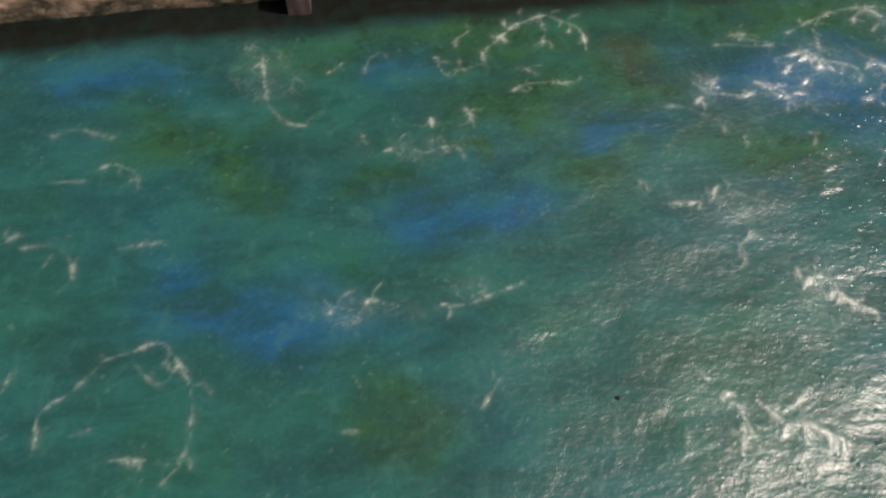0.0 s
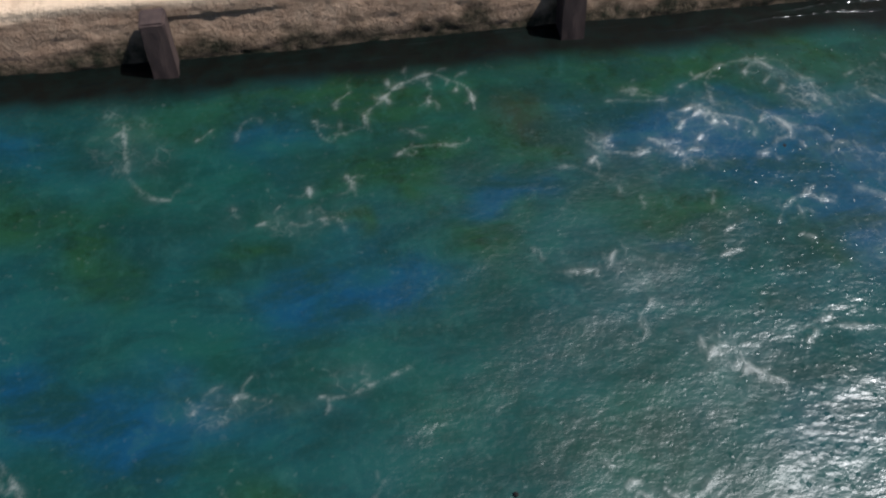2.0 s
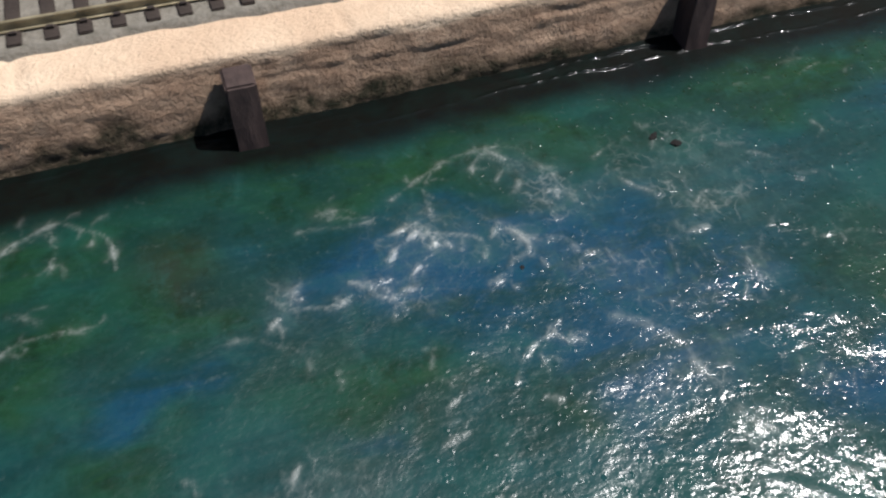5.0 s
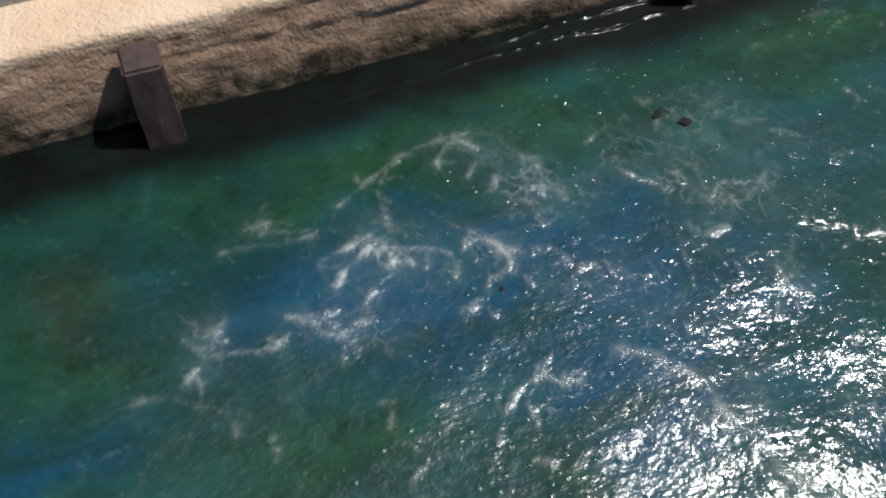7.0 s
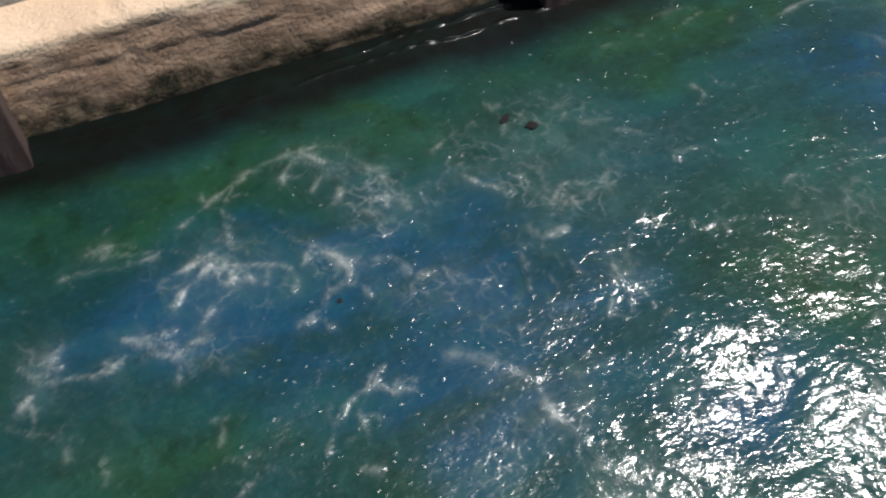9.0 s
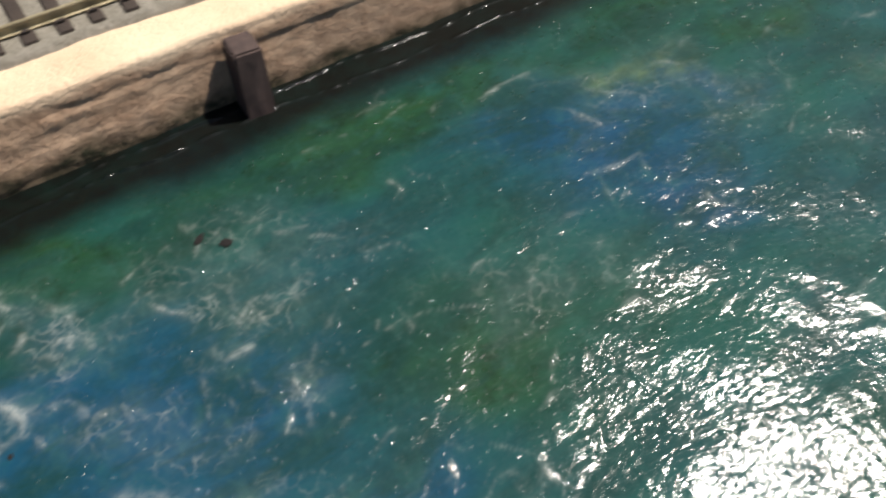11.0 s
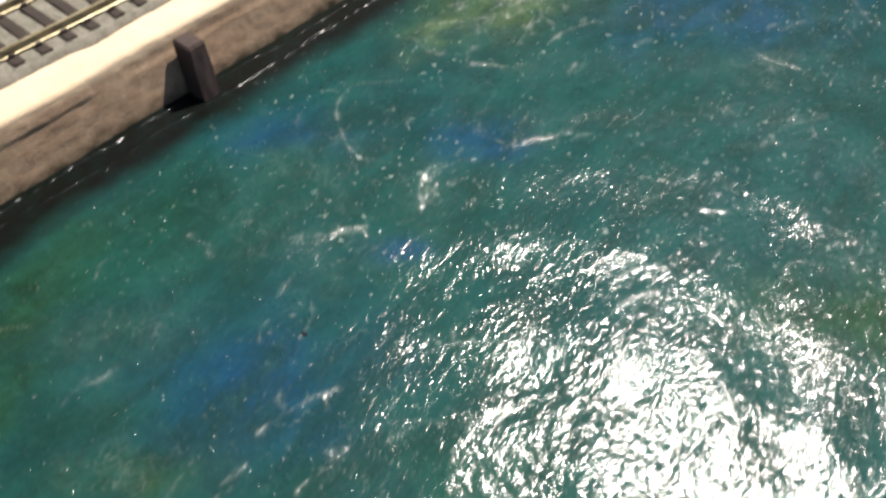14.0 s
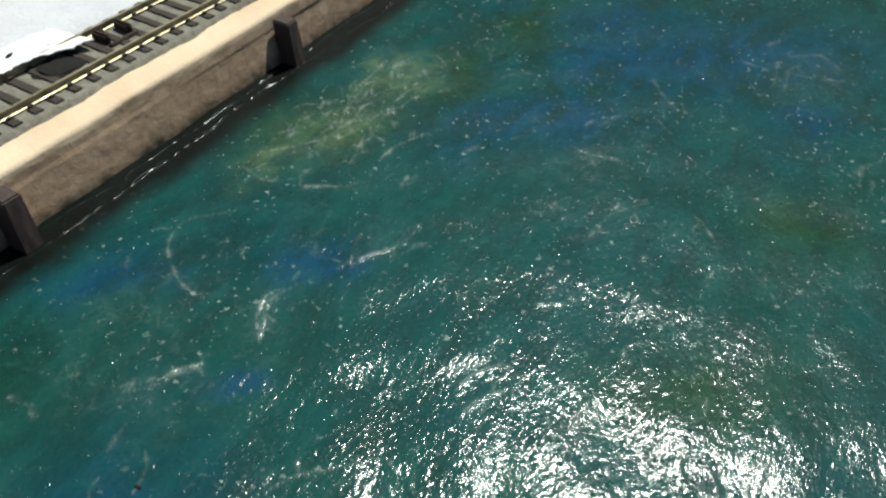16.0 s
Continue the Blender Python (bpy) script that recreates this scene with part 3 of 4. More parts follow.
# the last three strokes are sparkling ripple ridges, painted white
FAR_EAST = [
    (0.3, 0.016, 10.47, 1.05, 10.79, 1.07, 10.93, 1.00, 11.03, 0.86, 10.91, 0.71), (0.3, 0.014, 10.48, 0.97, 10.67, 1.00, 10.84, 0.95), (0.3, 0.014, 10.67, 0.95, 10.79, 0.69),
    (0.25, 0.016, 10.66, 1.28, 10.64, 1.12), (0.35, 0.014, 9.64, 0.41, 9.81, 0.43, 9.97, 0.34), (0.3, 0.013, 9.57, 0.34, 9.74, 0.36),
    (0.25, 0.017, 10.98, 1.19, 11.24, 1.10), (0.25, 0.014, 10.09, 1.72, 9.93, 1.60, 9.83, 1.47), (0.7, 0.008, 7.34, 1.60, 7.43, 1.57, 7.53, 1.52),
    (0.6, 0.008, 7.19, 1.53, 7.31, 1.50, 7.40, 1.45), (0.5, 0.009, 7.90, 1.52, 7.97, 1.41),
]
# the last five strokes paint glints on ripple ridges
SOUTH_EAST = [
    (0.6, 0.011, 7.41, 2.50, 7.34, 2.53, 7.22, 2.50, 7.10, 2.40), (0.8, 0.009, 6.66, 2.64, 6.74, 2.60, 6.83, 2.59, 6.90, 2.53), (0.6, 0.009, 6.40, 3.02, 6.40, 2.97, 6.43, 2.91),
    (0.6, 0.008, 5.97, 2.17, 6.07, 2.16, 6.17, 2.14, 6.28, 2.10), (0.4, 0.007, 5.69, 2.10, 5.78, 2.09), (0.7, 0.007, 5.90, 1.93, 6.00, 1.93, 6.12, 1.93),
    (0.7, 0.008, 6.53, 1.98, 6.67, 1.91, 6.79, 1.81, 6.91, 1.69), (0.5, 0.008, 6.24, 1.90, 6.34, 1.81, 6.41, 1.72),
]
STROKES = FAR_WEST_A + FAR_WEST_B + SOUTH_WEST + GREEN_RING_A + GREEN_RING_B + SPRINKLED_A + SPRINKLED_B + BLUE_WEB_A + BLUE_WEB_B + BLUE_RING_A + BLUE_RING_B + SOUTH_MIDDLE + VEINS_A + VEINS_B + BY_SCRAPS_A + BY_SCRAPS_B + MIDDLE + RIDGE_GLINTS + SWIRLS + BY_LAST_POSTS + FAR_EAST + SOUTH_EAST
OLIVES = [
    (4.67, 3.0, 0.22, 0.1, 165), (8.15, 3.12, 0.28, 0.11, 170), (8.6, 3.03, 0.35, 0.16, 170), (9.2, 3.02, 0.35, 0.17, 172),
]
BROWNS = [(1.0, 3.1, 0.17, 0.1, 175)]


def eased(points, steps=7):
    """A smooth line through the bends of a stroke."""
    ends = [2 * points[0] - points[1], *points, 2 * points[-1] - points[-2]]
    line = []
    for a, b, c, d in zip(ends, ends[1:], ends[2:], ends[3:]):
        for k in range(steps):
            t = k / steps
            line.append(0.5 * (2 * b + (c - a) * t + (2 * a - 5 * b + 4 * c - d) * t * t + (3 * b - a - 3 * c + d) * t ** 3))
    return line + [points[-1]]


def brushed(xs, ys, gx, gy, layer, strength, half, bends):
    """Lay one stroke, foam and glints alike, thick in the middle and thin at its ends, into a layer."""
    line = eased([np.array(p) for p in zip(bends[::2], bends[1::2])])
    away = 4 * half + 0.05
    x, y = [p[0] for p in line], [p[1] for p in line]
    i0, i1 = np.searchsorted(xs, (min(x) - away, max(x) + away))
    j0, j1 = np.searchsorted(ys, (min(y) - away, max(y) + away))
    if i1 <= i0 or j1 <= j0:
        return
    px, py = gx[j0:j1, i0:i1], gy[j0:j1, i0:i1]
    best = np.zeros_like(px)
    count = len(line) - 1
    for k in range(count):
        a, d = line[k], line[k + 1] - line[k]
        t = np.clip(((px - a[0]) * d[0] + (py - a[1]) * d[1]) / max(d @ d, 1e-9), 0, 1)
        off = np.hypot(px - a[0] - t * d[0], py - a[1] - t * d[1])
        s = (k + 0.5) / count
        knot = (0.5 + 0.5 * math.sin(31 * a[0] + 43 * a[1])) ** 2
        wide = half * (0.35 + 0.3 * math.sin(math.pi * s) + 0.75 * knot)
        best = np.maximum(best, (0.45 + 0.55 * knot) * (np.exp(-((off / wide) ** 2)) + 0.14 * np.exp(-((off / (3 * wide)) ** 2))))
    part_of = layer[j0:j1, i0:i1]
    np.maximum(part_of, strength * np.minimum(best, 1), out=part_of)


def painted(xs, ys):
    """The water's paint: blue, green, foam, olive; its strokes of foam and glints and, along the wall, a dark edge with
    the wall's reflection painted in; and its varnish.
    """
    gx, gy = np.meshgrid(xs, ys)
    rng = np.random.default_rng(4)
    wob = sum(a * np.sin(fx * gx + fy * gy + p) for a, fx, fy, p in zip((0.05, 0.035, 0.025, 0.015), (5, -9, 17, 31), (7, 11, -14, 23), rng.uniform(0, 6, 4)))
    wob2 = sum(a * np.sin(fx * gx + fy * gy + p) for a, fx, fy, p in zip((0.05, 0.035, 0.025, 0.015), (-6, 10, 15, -27), (8, 7, 19, 30), rng.uniform(0, 6, 4)))

    def inside(x, y, a, b, turn):
        c, s = math.cos(radians(turn)), math.sin(radians(turn))
        dx, dy = gx + wob - x, gy + wob2 - y
        u, v = (dx * c + dy * s) / a, (dy * c - dx * s) / b
        return np.sqrt(u * u + v * v)

    layers = []
    for patches, reach in ((BLUE, 1.25), (GREEN, 1.25), (FOAM, 1.3), (OLIVES, 1.2), (BROWNS, 1.1)):
        layer = np.zeros_like(gx)
        for patch in patches:
            layer = np.maximum(layer, np.exp(-(inside(*patch) / reach) ** 2 * 1.2))
        layers.append(layer)
    brown = layers.pop()
    layers[2] *= np.clip(1.6 - 0.2 * gx, 0.4, 1) * np.clip(0.55 + 0.25 * (gx - 1.0), 0.55, 1)
    wx, wy = gx + 0.14 * wob, gy + 0.14 * wob2
    foam = np.zeros_like(gx)
    for strength, half, *bends in STROKES:
        brushed(xs, ys, wx, wy, foam, strength, 0.72 * half, bends)
        line = eased([np.array(p) for p in zip(bends[::2], bends[1::2])])
        # side twigs where a stroke splits, and droplets round it
        for _ in range(int(len(line) * 0.26 * strength)):
            k = rng.integers(1, len(line))
            d = line[k] - line[k - 1]
            way = math.atan2(d[1], d[0]) + rng.choice((-1, 1)) * rng.uniform(0.5, 1.4)
            far, (x, y) = rng.uniform(0.03, 0.1), line[k]
            tip = (x + far * math.cos(way), y + far * math.sin(way))
            mid = (x + 0.5 * far * math.cos(way + 0.4), y + 0.5 * far * math.sin(way + 0.4))
            brushed(xs, ys, wx, wy, foam, 0.75 * strength * rng.uniform(0.5, 1), 0.4 * half + 0.002, (x, y, *mid, *tip))
    # loose dabs: short curved strokes, thicker in number beside the last posts
    for k in range(240):
        x, y = rng.uniform(2.9, 10.6), rng.uniform(0.6, 3.35)
        if k < 70:
            x, y = 8.7 + rng.normal(0, 0.4), 3.0 + rng.uniform(-0.22, 0.22)
        a, way = rng.uniform(0.03, 0.1), rng.normal(0.25, 0.4)
        bow = rng.uniform(-0.2, 0.5) * a
        c, s = math.cos(way), math.sin(way)
        bends = (x - a * c, y - a * s, x - bow * s, y + bow * c, x + a * c, y + a * s)
        brushed(xs, ys, wx, wy, foam, rng.uniform(0.12, 0.4) + (0.2 if k < 70 else 0), rng.uniform(0.004, 0.008), bends)
    # dark edge band: deep paint and the wall's mirrored darkness in one mask
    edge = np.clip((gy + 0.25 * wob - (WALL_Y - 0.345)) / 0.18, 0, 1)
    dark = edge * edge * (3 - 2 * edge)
    ripply = np.clip((gx - 5.9) / 1.2, 0.1, 1)
    matt = np.clip((2.7 - gx) / 1.3, 0, 1) * np.clip((3.3 - gy) / 0.5, 0, 1) * np.clip((gx + 0.6) / 1.4, 0.1, 1)
    spark = np.clip((gx - 1.2 + 0.4 * (2.4 - gy)) / 1.6, 0.05, 1) * np.clip((3.5 - gy) / 0.15, 0.25, 1)
    wrinkled = np.clip((gx - 2.2) / 0.4, 0, 1) * np.clip((1.9 - gy) / 0.6, 0, 1) * np.clip((7.2 - gx) / 0.6, 0, 1)
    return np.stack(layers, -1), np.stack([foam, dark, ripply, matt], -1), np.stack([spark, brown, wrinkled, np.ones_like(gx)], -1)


def build_water():
    xs = np.r_[np.arange(X0, -2.4, 0.2), np.arange(-2.4, 11.4, 0.0105), np.arange(11.4, X1, 0.2)]
    ys = np.r_[np.arange(-4.0, 0.0, 0.2), np.arange(0.0, 3.5, 0.0105), np.arange(3.5, WALL_Y + 0.06, 0.0045)]
    gx, gy = np.meshgrid(xs, ys)
    z = 0.004 * np.sin(3.1 * gx + 2 * np.sin(2.3 * gy)) * np.sin(2.7 * gy + np.sin(1.9 * gx))
    z += 0.0025 * np.sin(11 * gx + 5 * gy + 2 * np.sin(3 * gy)) + 0.002 * np.sin(-7 * gx + 13 * gy)
    paint, strokes, varnish = painted(xs, ys)
    z += 0.006 * strokes[..., 0] + 0.003 * paint[..., 2]
    # beads of gloss varnish along the foot of the wall
    for off, tall, seed in ((0.04, 0.010, 0.0), (0.12, 0.011, 2.0)):
        line = WALL_Y - off + 0.012 * np.sin(2.1 * xs + seed) + 0.008 * np.sin(7.3 * xs + seed) + 0.005 * np.sin(19 * xs)
        keep = np.clip((xs - 2.3) / 0.4, 0.25, 1) * np.clip(0.75 + 0.5 * np.sin(2.3 * xs + seed), 0.2, 1)
        keep *= np.clip(0.65 + 0.5 * np.sin(13 * xs + seed) + 0.5 * np.sin(61 * xs + 4 * np.sin(7 * xs)), 0, 1)
        z += tall * keep[None] * np.exp(-(((gy - line[None]) / 0.006) ** 2))
    n, m = len(xs), len(ys)
    co = np.stack([gx, gy, z], -1).reshape(-1, 3) * U
    i = np.arange(n * m).reshape(m, n)
    quads = np.stack([i[:-1, :-1], i[:-1, 1:], i[1:, 1:], i[1:, :-1]], -1).reshape(-1, 4)
    me = bpy.data.meshes.new("water")
    me.vertices.add(len(co))
    me.vertices.foreach_set("co", co.ravel())
    me.loops.add(quads.size)
    me.loops.foreach_set("vertex_index", quads.ravel())
    me.polygons.add(len(quads))
    me.polygons.foreach_set("loop_start", np.arange(len(quads)) * 4)
    me.polygons.foreach_set("use_smooth", [True] * len(quads))
    me.update(calc_edges=True)
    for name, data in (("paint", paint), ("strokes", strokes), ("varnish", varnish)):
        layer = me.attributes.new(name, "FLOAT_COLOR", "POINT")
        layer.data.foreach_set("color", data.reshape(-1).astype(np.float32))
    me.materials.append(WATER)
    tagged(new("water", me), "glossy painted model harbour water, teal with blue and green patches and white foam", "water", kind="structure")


build_water()

# ---- quay ----
QUAY_Z = 0.29


def build_quay():
    """The rough wall with its rounded sandy top, one profile carried along the waterfront."""
    profile = []
    for k in range(34):
        s = k / 33
        profile.append((WALL_Y - 0.02 + 0.092 * s, -0.06 + 0.322 * s))
    for k in range(1, 6):
        a = radians(90 * k / 6)
        profile.append((WALL_Y + 0.072 + 0.03 * (1 - math.cos(a)), 0.262 + 0.028 * math.sin(a)))
    for k in range(16):
        profile.append((WALL_Y + 0.12 + 0.03 * k, QUAY_Z + 0.004 * math.sin(k)))
    xs = [X0 + 0.025 * i for i in range(int((X1 - X0) / 0.025) + 1)]
    verts, wear_shade = [], []
    joints = (-3.3, -1.2, 0.62, 1.8, 3.9, 5.7, 7.9, 10.0, 12.2)
    for j, (y, z) in enumerate(profile):
        for x in xs:
            rough = 0.007 * fbm(x * 2.2, y * 6, z * 6) + 0.006 * fbm(x * 17, y * 20, z * 20)
            ledge = 0.003 * math.tanh(9 * fbm(x * 0.9, 3.7, z * 13))
            crack = max(math.exp(-(((x - q + 0.03 * fbm(z * 9, y * 9, q)) / 0.012) ** 2)) for q in joints)
            face = 1.0 if z < 0.25 and y < WALL_Y + 0.09 else 0.35
            seam = 0.185 + 0.035 * fbm(x * 0.8, 2.5, 1.0)
            groove = math.exp(-(((z - seam) / 0.009) ** 2)) * max(0.0, min(1.0, 0.5 + 2.5 * noise.noise((x * 1.7, 4.0, 0.0))))
            old = max(0.05, min(1.0, (4.4 - x) / 1.8))
            groove, crack = groove * old, crack * old
            dy = (rough * (0.4 + 0.6 * old) + ledge * (0.7 * old - 0.1) + crack * 0.006 + groove * 0.003) * face
            dz = (0.007 * fbm(x * 4, y * 8, 7.0) - 0.012 * crack) * (1 - face) * 1.5 if z > 0.2 else 0
            step = 0.005 * math.tanh(9 * noise.noise((x * 0.9, 0.3, 1.0))) if z > 0.2 else 0
            verts.append((x, y + dy - step, z + dz))
            damp = max(0.0, min(1.0, (0.06 + 0.06 * old + (0.02 + 0.06 * old) * fbm(x * 5, 5.0, z * 5) - z) / 0.07))
            pit = max(0.0, min(1.0, (-0.2 - fbm(x * 9, y * 18, z * 18)) * 2.5)) * (0.35 if z < 0.27 else 0.12) * old
            # grime starts at the lit edge, so it also carries the face's shade
            grime_shade = max(0.0, min(1.0, (0.268 + 0.022 * fbm(x * 3, 8.0, z * 3) - z) / 0.028))
            wear_shade.append((damp, max(crack * 0.3, pit, groove * 0.25), grime_shade, old))
    n = len(xs)
    faces = [(j * n + i, j * n + i + 1, (j + 1) * n + i + 1, (j + 1) * n + i) for j in range(len(profile) - 1) for i in range(n - 1)]
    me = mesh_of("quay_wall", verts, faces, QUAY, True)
    layer = me.attributes.new("wear_shade", "FLOAT_COLOR", "POINT")
    layer.data.foreach_set("color", np.array(wear_shade, np.float32).ravel())
    tagged(new("quay_wall", me), "rough sandy plaster quay wall with sunlit top and damp dark foot", "wall", kind="structure")


build_quay()

# ---- track ----
NEAR_RAIL, FAR_RAIL, GAP, SLANT = 4.107, 4.392, 0.1206, -0.0062
MID = (NEAR_RAIL + FAR_RAIL) / 2


def build_ballast():
    ys = [3.84 + 0.015 * k for k in range(64)]
    xs = [X0 + 0.03 * k for k in range(int((X1 - X0) / 0.03) + 1)]

    def height(x, y):
        border = max(3.985 - 0.012 * x, 3.925) + 0.02 * fbm(x * 2.3, 1.0) + 0.01 * fbm(x * 9, 2.0)
        up = max(0.0, min(1.0, (y - border) / 0.03))
        return QUAY_Z - 0.03 + up * 0.055 + 0.004 * fbm(x * 12, y * 12)

    verts, faces = grid(xs, ys, height)
    tagged(new("ballast", mesh_of("ballast", verts, faces, BALLAST, True)), "grey-brown ballast bed packed between the sleepers", "ballast", kind="structure")


build_ballast()


def rail_mesh():
    """A rail of head, web and foot."""
    half = [(0.012, 0), (0.012, 0.004), (0.004, 0.008), (0.004, 0.028), (0.0068, 0.031), (0.0068, 0.039), (0.005, 0.042)]
    ring = half + [(-y, z) for y, z in reversed(half)]
    n = len(ring)
    verts = [(x, y, z) for x in (X0, X1) for y, z in ring]
    faces = [(i, (i + 1) % n, n + (i + 1) % n, n + i) for i in range(n)] + [tuple(range(n))[::-1], tuple(range(n, 2 * n))]
    return mesh_of("rail", verts, faces, RAIL)


def sleeper_mesh():
    """A moulded sleeper with the four chairs that grip the rails."""
    bm = block(0.054, 0.45, 0.03, 0.004)
    for y in (NEAR_RAIL - MID, FAR_RAIL - MID):
        for side in (-1, 1):
            extra = block(0.028, 0.014, 0.016, 0.003, (0, y + side * 0.024, 0.029), 1)
            me = bpy.data.meshes.new("chair")
            extra.to_mesh(me)
            extra.free()
            bm.from_mesh(me)
            bpy.data.meshes.remove(me)
    return bm_mesh("sleeper", bm, TIE)


def build_track():
    track = tagged(base("railway_track", 0, MID, QUAY_Z + 0.004, math.degrees(SLANT)), "model railway track with tarnished brass rails and dark brown sleepers", "track")
    rail = rail_mesh()
    for y in (NEAR_RAIL, FAR_RAIL):
        part("rail", rail, track, "tarnished brass rail").location = (0, (y - MID) * U, 0.029 * U)
    tie = sleeper_mesh()
    rng = random.Random(3)
    for k in range(-86, 84):
        ob = part("sleeper", tie, track)
        ob.location = ((7.39 + GAP * k + rng.uniform(-0.004, 0.004)) * U, rng.uniform(-0.008, 0.008) * U, 0)
        ob.rotation_euler = (0, 0, radians(rng.uniform(-1.2, 1.2)))


build_track()

# ---- fender posts ----


def post_mesh():
    """A square timber that leans on the wall, its top sawn square and its arrises worn."""
    bm = bmesh.new()
    high, w, deep = 0.268, 0.057, 0.125
    rings = []
    for z, front in ((-0.12, -0.148), (0.0, -0.126), (0.13, -0.100), (high, -0.074)):
        rings.append([bm.verts.new(v) for v in ((-w, front, z), (w, front, z), (w, front + deep, z), (-w, front + deep, z))])
    for a, b in zip(rings, rings[1:]):
        for i in range(4):
            bm.faces.new((a[i], a[(i + 1) % 4], b[(i + 1) % 4], b[i]))
    bm.faces.new(rings[-1])
    bm.faces.new(rings[0][::-1])
    bmesh.ops.bevel(bm, geom=[e for e in bm.edges if abs(e.verts[0].co.z - e.verts[1].co.z) > 0.05 or min(v.co.z for v in e.verts) > 0.2], offset=0.008, segments=2, affect="EDGES")
    bmesh.ops.subdivide_edges(bm, edges=[e for e in bm.edges if e.calc_length() > 0.08], cuts=3, use_grid_fill=True)
    for v in bm.verts:
        v.co += Vector((1, 1, 0.4)) * 0.003 * fbm(v.co.x * 14, v.co.y * 14, v.co.z * 7)
    return bm_mesh("fender_post", bm, TIMBER)


def build_posts():
    me = post_mesh()
    rng = random.Random(8)
    for x, wide in ((-2.53, 1.0), (-0.59, 1.0), (1.36, 1.0), (3.31, 0.95), (5.25, 0.85), (7.03, 0.82), (9.02, 0.82), (11.0, 0.85), (13.0, 0.85)):
        ob = new("fender_post", me)
        ob.matrix_world = pose(x * U, WALL_Y * U, 0, 0, rng.uniform(-1.5, 1.5), rng.uniform(-3, 3)) @ Matrix.Diagonal((wide, 0.5 + 0.5 * wide, 1, 1))
        tagged(ob, "dark-stained square timber fender post against the quay wall", "post", "fender posts along the quay")


build_posts()

# ---- ground behind the track ----


def build_ground():
    xs = [X0 + 0.06 * k for k in range(int((X1 - X0) / 0.06) + 1)]
    ys = [4.2 + 0.015 * k for k in range(28)] + [4.62 + 0.05 * k for k in range(110)]

    def height(x, y):
        edge = FAR_RAIL + 0.045 + SLANT * x + 0.018 * fbm(x * 3, 4.0)
        return QUAY_Z - 0.05 + 0.085 * max(0.0, min(1.0, (y - edge) / 0.03)) + 0.008 * fbm(x * 1.5, y * 1.5, 2.0) + 0.004 * fbm(x * 7, y * 7)

    verts, faces = grid(xs, ys, height)
    tagged(new("ground", mesh_of("ground", verts, faces, WHITE, True)), "white plastered ground behind the railway track", "ground", kind="structure")


build_ground()


def build_baseboard():
    bm = block(X1 - X0, 14.2, 0.2, 0.02, ((X0 + X1) / 2, 2.85, -0.4))
    tagged(new("baseboard", bm_mesh("baseboard", bm, BOARD)), "plywood baseboard under the model harbour", "board", kind="structure")


build_baseboard()


def build_unseen_boards():
    """Unseen plain boards, added behind the scenery to darken the water's reflections."""
    for name, sx, sy, x, y in (("unseen_board_east", 0.3, 15.0, X1 + 0.2, 3.0), ("unseen_board_north", X1 - X0, 0.3, (X0 + X1) / 2, 10.3)):
        bm = block(sx, sy, 6.5, 0.02, (x, y, -0.2))
        tagged(new(name, bm_mesh(name, bm, UNSEEN_BOARD)), "unseen plain dull blue-grey board, added to darken the water's reflections", "wall", kind="structure")


build_unseen_boards()


def build_sheet():
    """The torn paper that overlaps the far rail."""
    verts, faces = [], []
    n, m = 44, 14
    for j in range(m):
        for i in range(n):
            s, r = i / (n - 1), j / (m - 1)
            x = 7.42 + 0.68 * s
            front = 4.38 - 0.15 * s + 0.02 * fbm(x * 14, 0.5) + 0.015 * fbm(x * 40, 1.5)
            y = front + (4.62 - front) * r
            z = QUAY_Z + 0.075 - 0.05 * r + 0.008 * fbm(x * 8, y * 8)
            verts.append((x, y, z))
    faces = [(j * n + i, j * n + i + 1, (j + 1) * n + i + 1, (j + 1) * n + i) for j in range(m - 1) for i in range(n - 1)]
    ob = tagged(new("torn_paper", mesh_of("torn_paper", verts, faces, TORN, True)), "torn white paper sheet lapping over the far rail", "paper")
    solid = ob.modifiers.new("thickness", "SOLIDIFY")
    solid.thickness, solid.offset = 0.006 * U, 1


build_sheet()


def lump(name, sx, sy, sz, material, seed, cuts=3):
    bm = bmesh.new()
    bmesh.ops.create_icosphere(bm, subdivisions=cuts, radius=1)
    for v in bm.verts:
        k = 1 + 0.28 * fbm(v.co.x * 1.6 + seed, v.co.y * 1.6, v.co.z * 1.6)
        v.co = Vector((v.co.x * sx * k, v.co.y * sy * k, max(v.co.z, -0.3) * sz * k))
    return bm_mesh(name, bm, material, False)


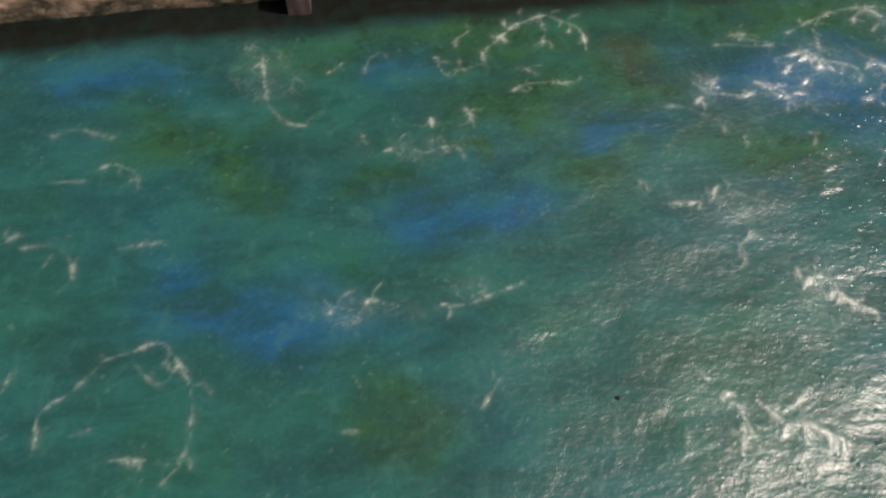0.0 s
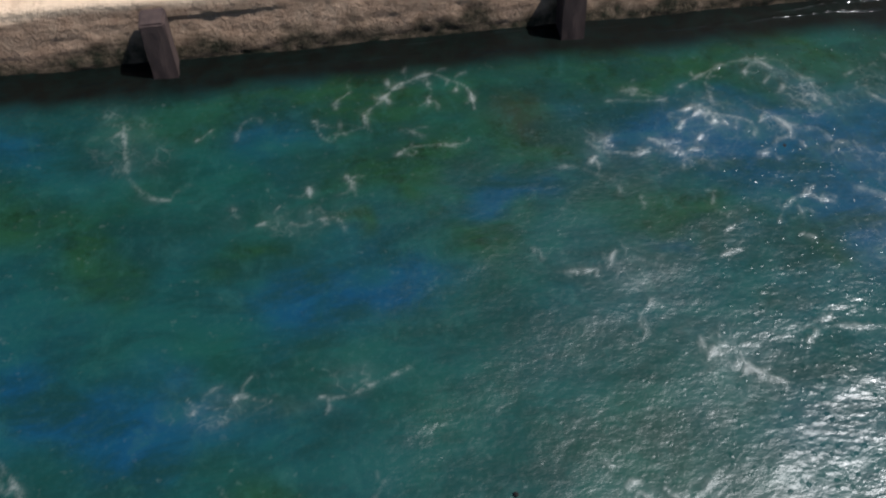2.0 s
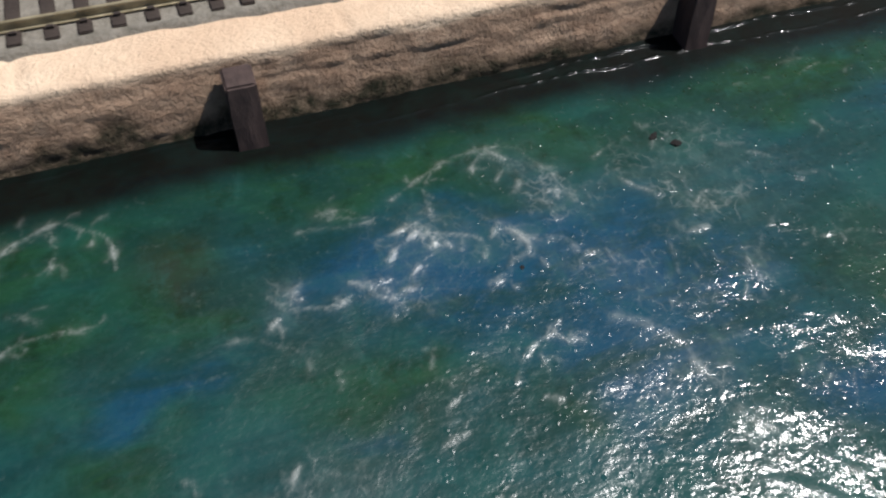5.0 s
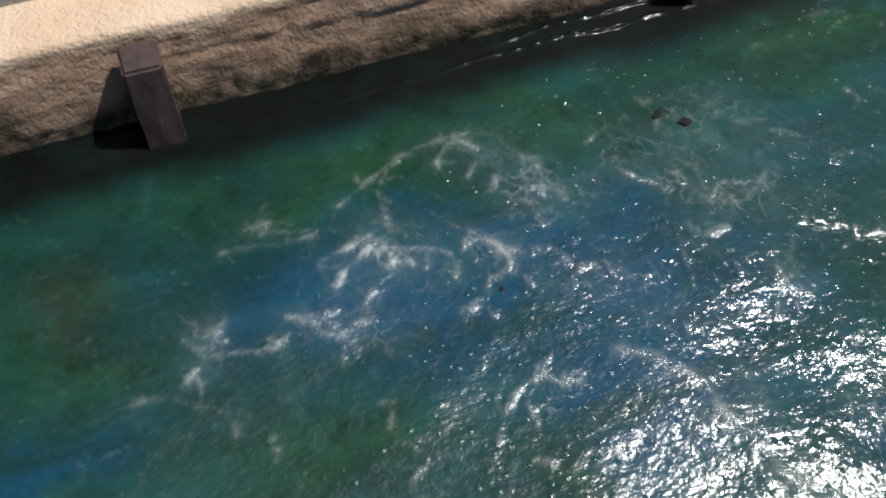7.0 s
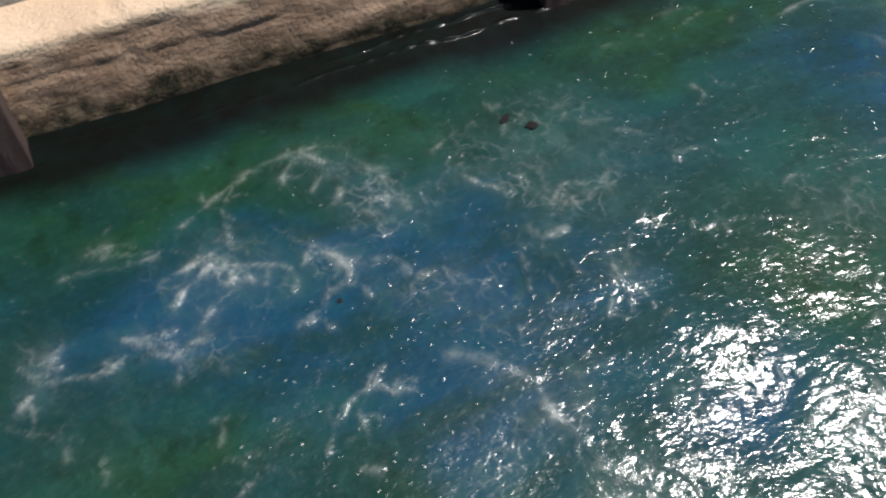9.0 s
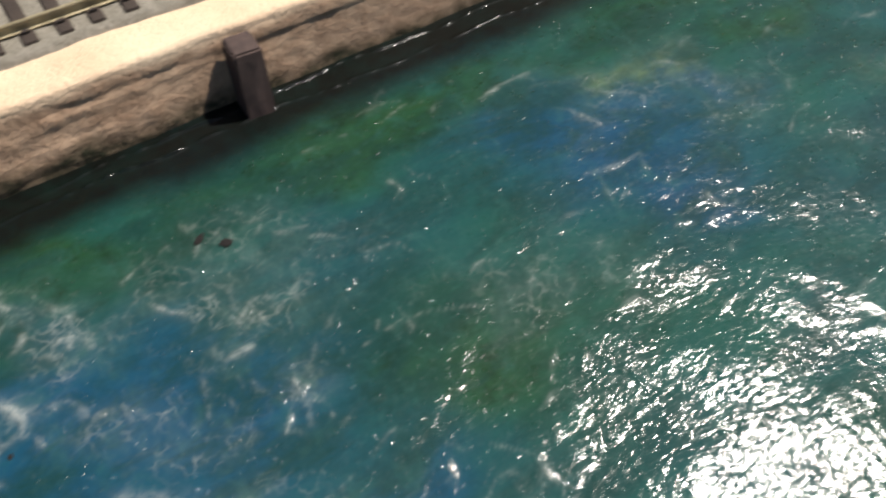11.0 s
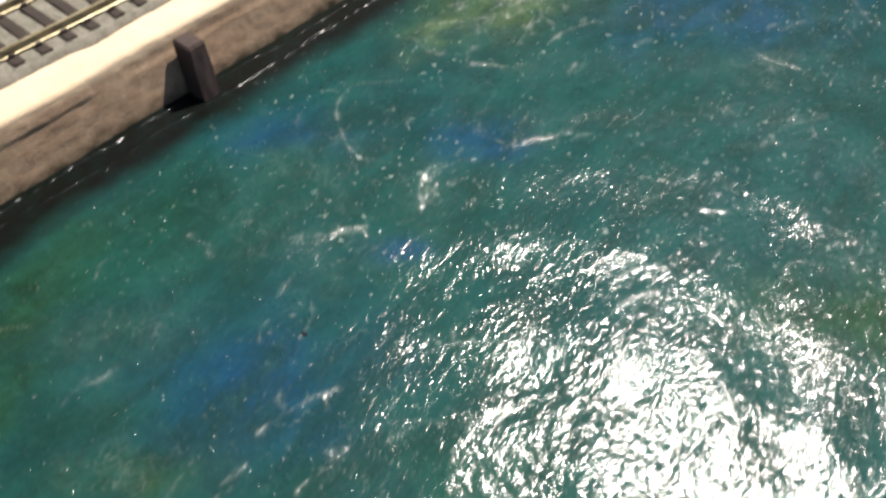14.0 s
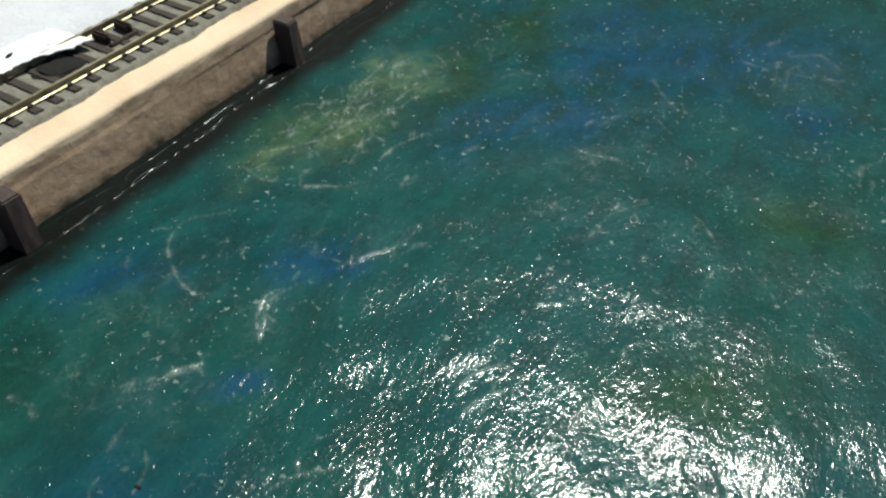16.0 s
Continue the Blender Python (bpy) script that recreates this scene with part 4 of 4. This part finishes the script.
def build_scraps():
    dark = tagged(new("black_scrap", lump("black_scrap", 0.13, 0.1, 0.022, BLACK, 2)), "black crumpled scrap lying between the rails", "scrap")
    dark.matrix_world = pose(7.85 * U, 4.225 * U, (QUAY_Z + 0.026) * U, 0, 0, -10)
    clip = tagged(base("track_clip", 8.25, 4.215, QUAY_Z + 0.022, 0), "small dark brown plastic bracket lying across the sleepers", "bracket")
    part("bar", bm_mesh("bar", block(0.2, 0.028, 0.022, 0.006, (0, -0.04, 0)), BROWN), clip)
    for x in (-0.08, 0.08):
        bm = block(0.035, 0.12, 0.06, 0.012, (x, 0.04, 0))
        part("arm", bm_mesh("arm", bm, BROWN), clip)
    spot = tagged(new("dirt_clod", lump("dirt_clod", 0.03, 0.024, 0.014, BROWN, 5, 2)), "dark brown clod of dirt on the ballast", "dirt")
    spot.matrix_world = pose(4.07 * U, 4.25 * U, (QUAY_Z + 0.016) * U)
    knob = tagged(new("olive_knob", lump("olive_knob", 0.035, 0.03, 0.04, OLIVE, 9, 2)), "small olive tuft beside the far rail", "tuft")
    knob.matrix_world = pose(4.25 * U, 4.47 * U, (QUAY_Z + 0.03) * U)

    # dark tears in the paper, added as thin black pieces on top
    for x, y, z, a, b, seed in ((7.52, 4.45, 0.061, 0.06, 0.022, 11), (7.76, 4.47, 0.062, 0.035, 0.012, 12), (7.93, 4.38, 0.066, 0.03, 0.01, 13)):
        flake = tagged(new("dark_tear", lump("dark_tear", a, b, 0.006, BLACK, seed, 2)), "thin black piece standing in for a dark tear in the white paper", "flake", "flakes on the paper")
        flake.matrix_world = pose(x * U, y * U, (QUAY_Z + z) * U, 0, 0, 20)


build_scraps()


def build_specks():
    """Brown scraps that stuck in the varnish of the water."""
    for x, y, a, b, seed in ((2.86, 3.16, 0.045, 0.02, 1), (2.93, 3.1, 0.035, 0.03, 4), (2.1, 2.735, 0.018, 0.014, 6), (0.59, 1.38, 0.018, 0.012, 3), (6.36, 2.34, 0.024, 0.012, 7)):
        ob = tagged(new("scrap", lump("scrap", a * 0.6, b * 0.6, 0.003, BLACK, seed, 2)), "tiny dark brown scrap stuck in the water's varnish", "scrap", "scraps in the varnish")
        ob.matrix_world = pose(x * U, y * U, 0.004 * U, 0, 0, 40 * seed)


build_specks()

# ---- boat and box ----


def hull_mesh(name, levels, material):
    """A hull with a square stern and a long rounded bow: rings of (z, inset)."""
    bm = bmesh.new()
    rings, n = [], 56
    for z, inset in levels:
        ring = []
        for i in range(n):
            a = 2 * math.pi * i / n
            c, s = math.cos(a), math.sin(a)
            p = 1.0 if c > 0 else 0.57
            x = (1.3 if c > 0 else 0.67) * math.copysign(abs(c) ** p, c)
            ring.append(bm.verts.new((x * (1 - inset), 0.7 * math.copysign(abs(s) ** p, s) * (1 - inset), z)))
        rings.append(ring)
    for a, b in zip(rings, rings[1:]):
        for i in range(n):
            bm.faces.new((a[i], a[(i + 1) % n], b[(i + 1) % n], b[i]))
    bm.faces.new(rings[-1])
    bm.faces.new(rings[0][::-1])
    return bm_mesh(name, bm, material, True)


def build_boat():
    boat = tagged(base("model_boat", 7.35, 5.46, QUAY_Z + 0.03, 25), "cream-white model boat hull with dark red underside on the ground", "boat")
    part("underside", hull_mesh("underside", [(0, 0.1), (0.04, 0.05), (0.1, 0.025), (0.14, 0.015)], RED), boat, "dark red rounded underside")
    part("topside", hull_mesh("topside", [(0.14, 0.02), (0.144, 0.006), (0.16, 0.0), (0.22, 0.01), (0.3, 0.05), (0.34, 0.09), (0.345, 0.13), (0.3, 0.14)], HULL), boat, "cream-white rounded topside")
    # the olive tone puts the recess's shade into the deck's colour
    part("deck", hull_mesh("deck", [(0.3, 0.145), (0.31, 0.145), (0.315, 0.16)], OLIVE), boat, "sunken deck coloured olive-tan for its shade")


build_boat()


def build_box():
    box = tagged(base("card_box", 8.76, 5.27, QUAY_Z + 0.03, 12), "white card box standing on the plaster ground", "box")
    part("body", bm_mesh("body", block(0.8, 0.26, 0.5, 0.012), CARD), box)
    part("lid", bm_mesh("lid", block(0.83, 0.28, 0.05, 0.012, (0, 0, 0.5)), CARD), box)
    # dark panel added to make the gap between boat and box look shaded
    board = tagged(new("gap_shade", bm_mesh("gap_shade", block(0.2, 0.05, 0.42, 0.008), BROWN)), "dark brown panel added as the shade in the gap between boat and box", "board")
    board.matrix_world = pose(8.25 * U, 5.2 * U, (QUAY_Z + 0.03) * U, 0, 0, 6)
    # dark slab stands in for the box's shadow; the olive tip is a stick
    plank = tagged(base("plank", 8.62, 5.06, QUAY_Z + 0.034, 6), "dark brown slab in place of the card box's shadow, with olive stick end", "plank")
    part("body", bm_mesh("body", block(0.58, 0.13, 0.03, 0.01), BROWN), plank)
    part("tip", bm_mesh("tip", block(0.12, 0.06, 0.034, 0.01, (0.32, 0.01, 0)), OLIVE), plank, "olive tip")


build_box()
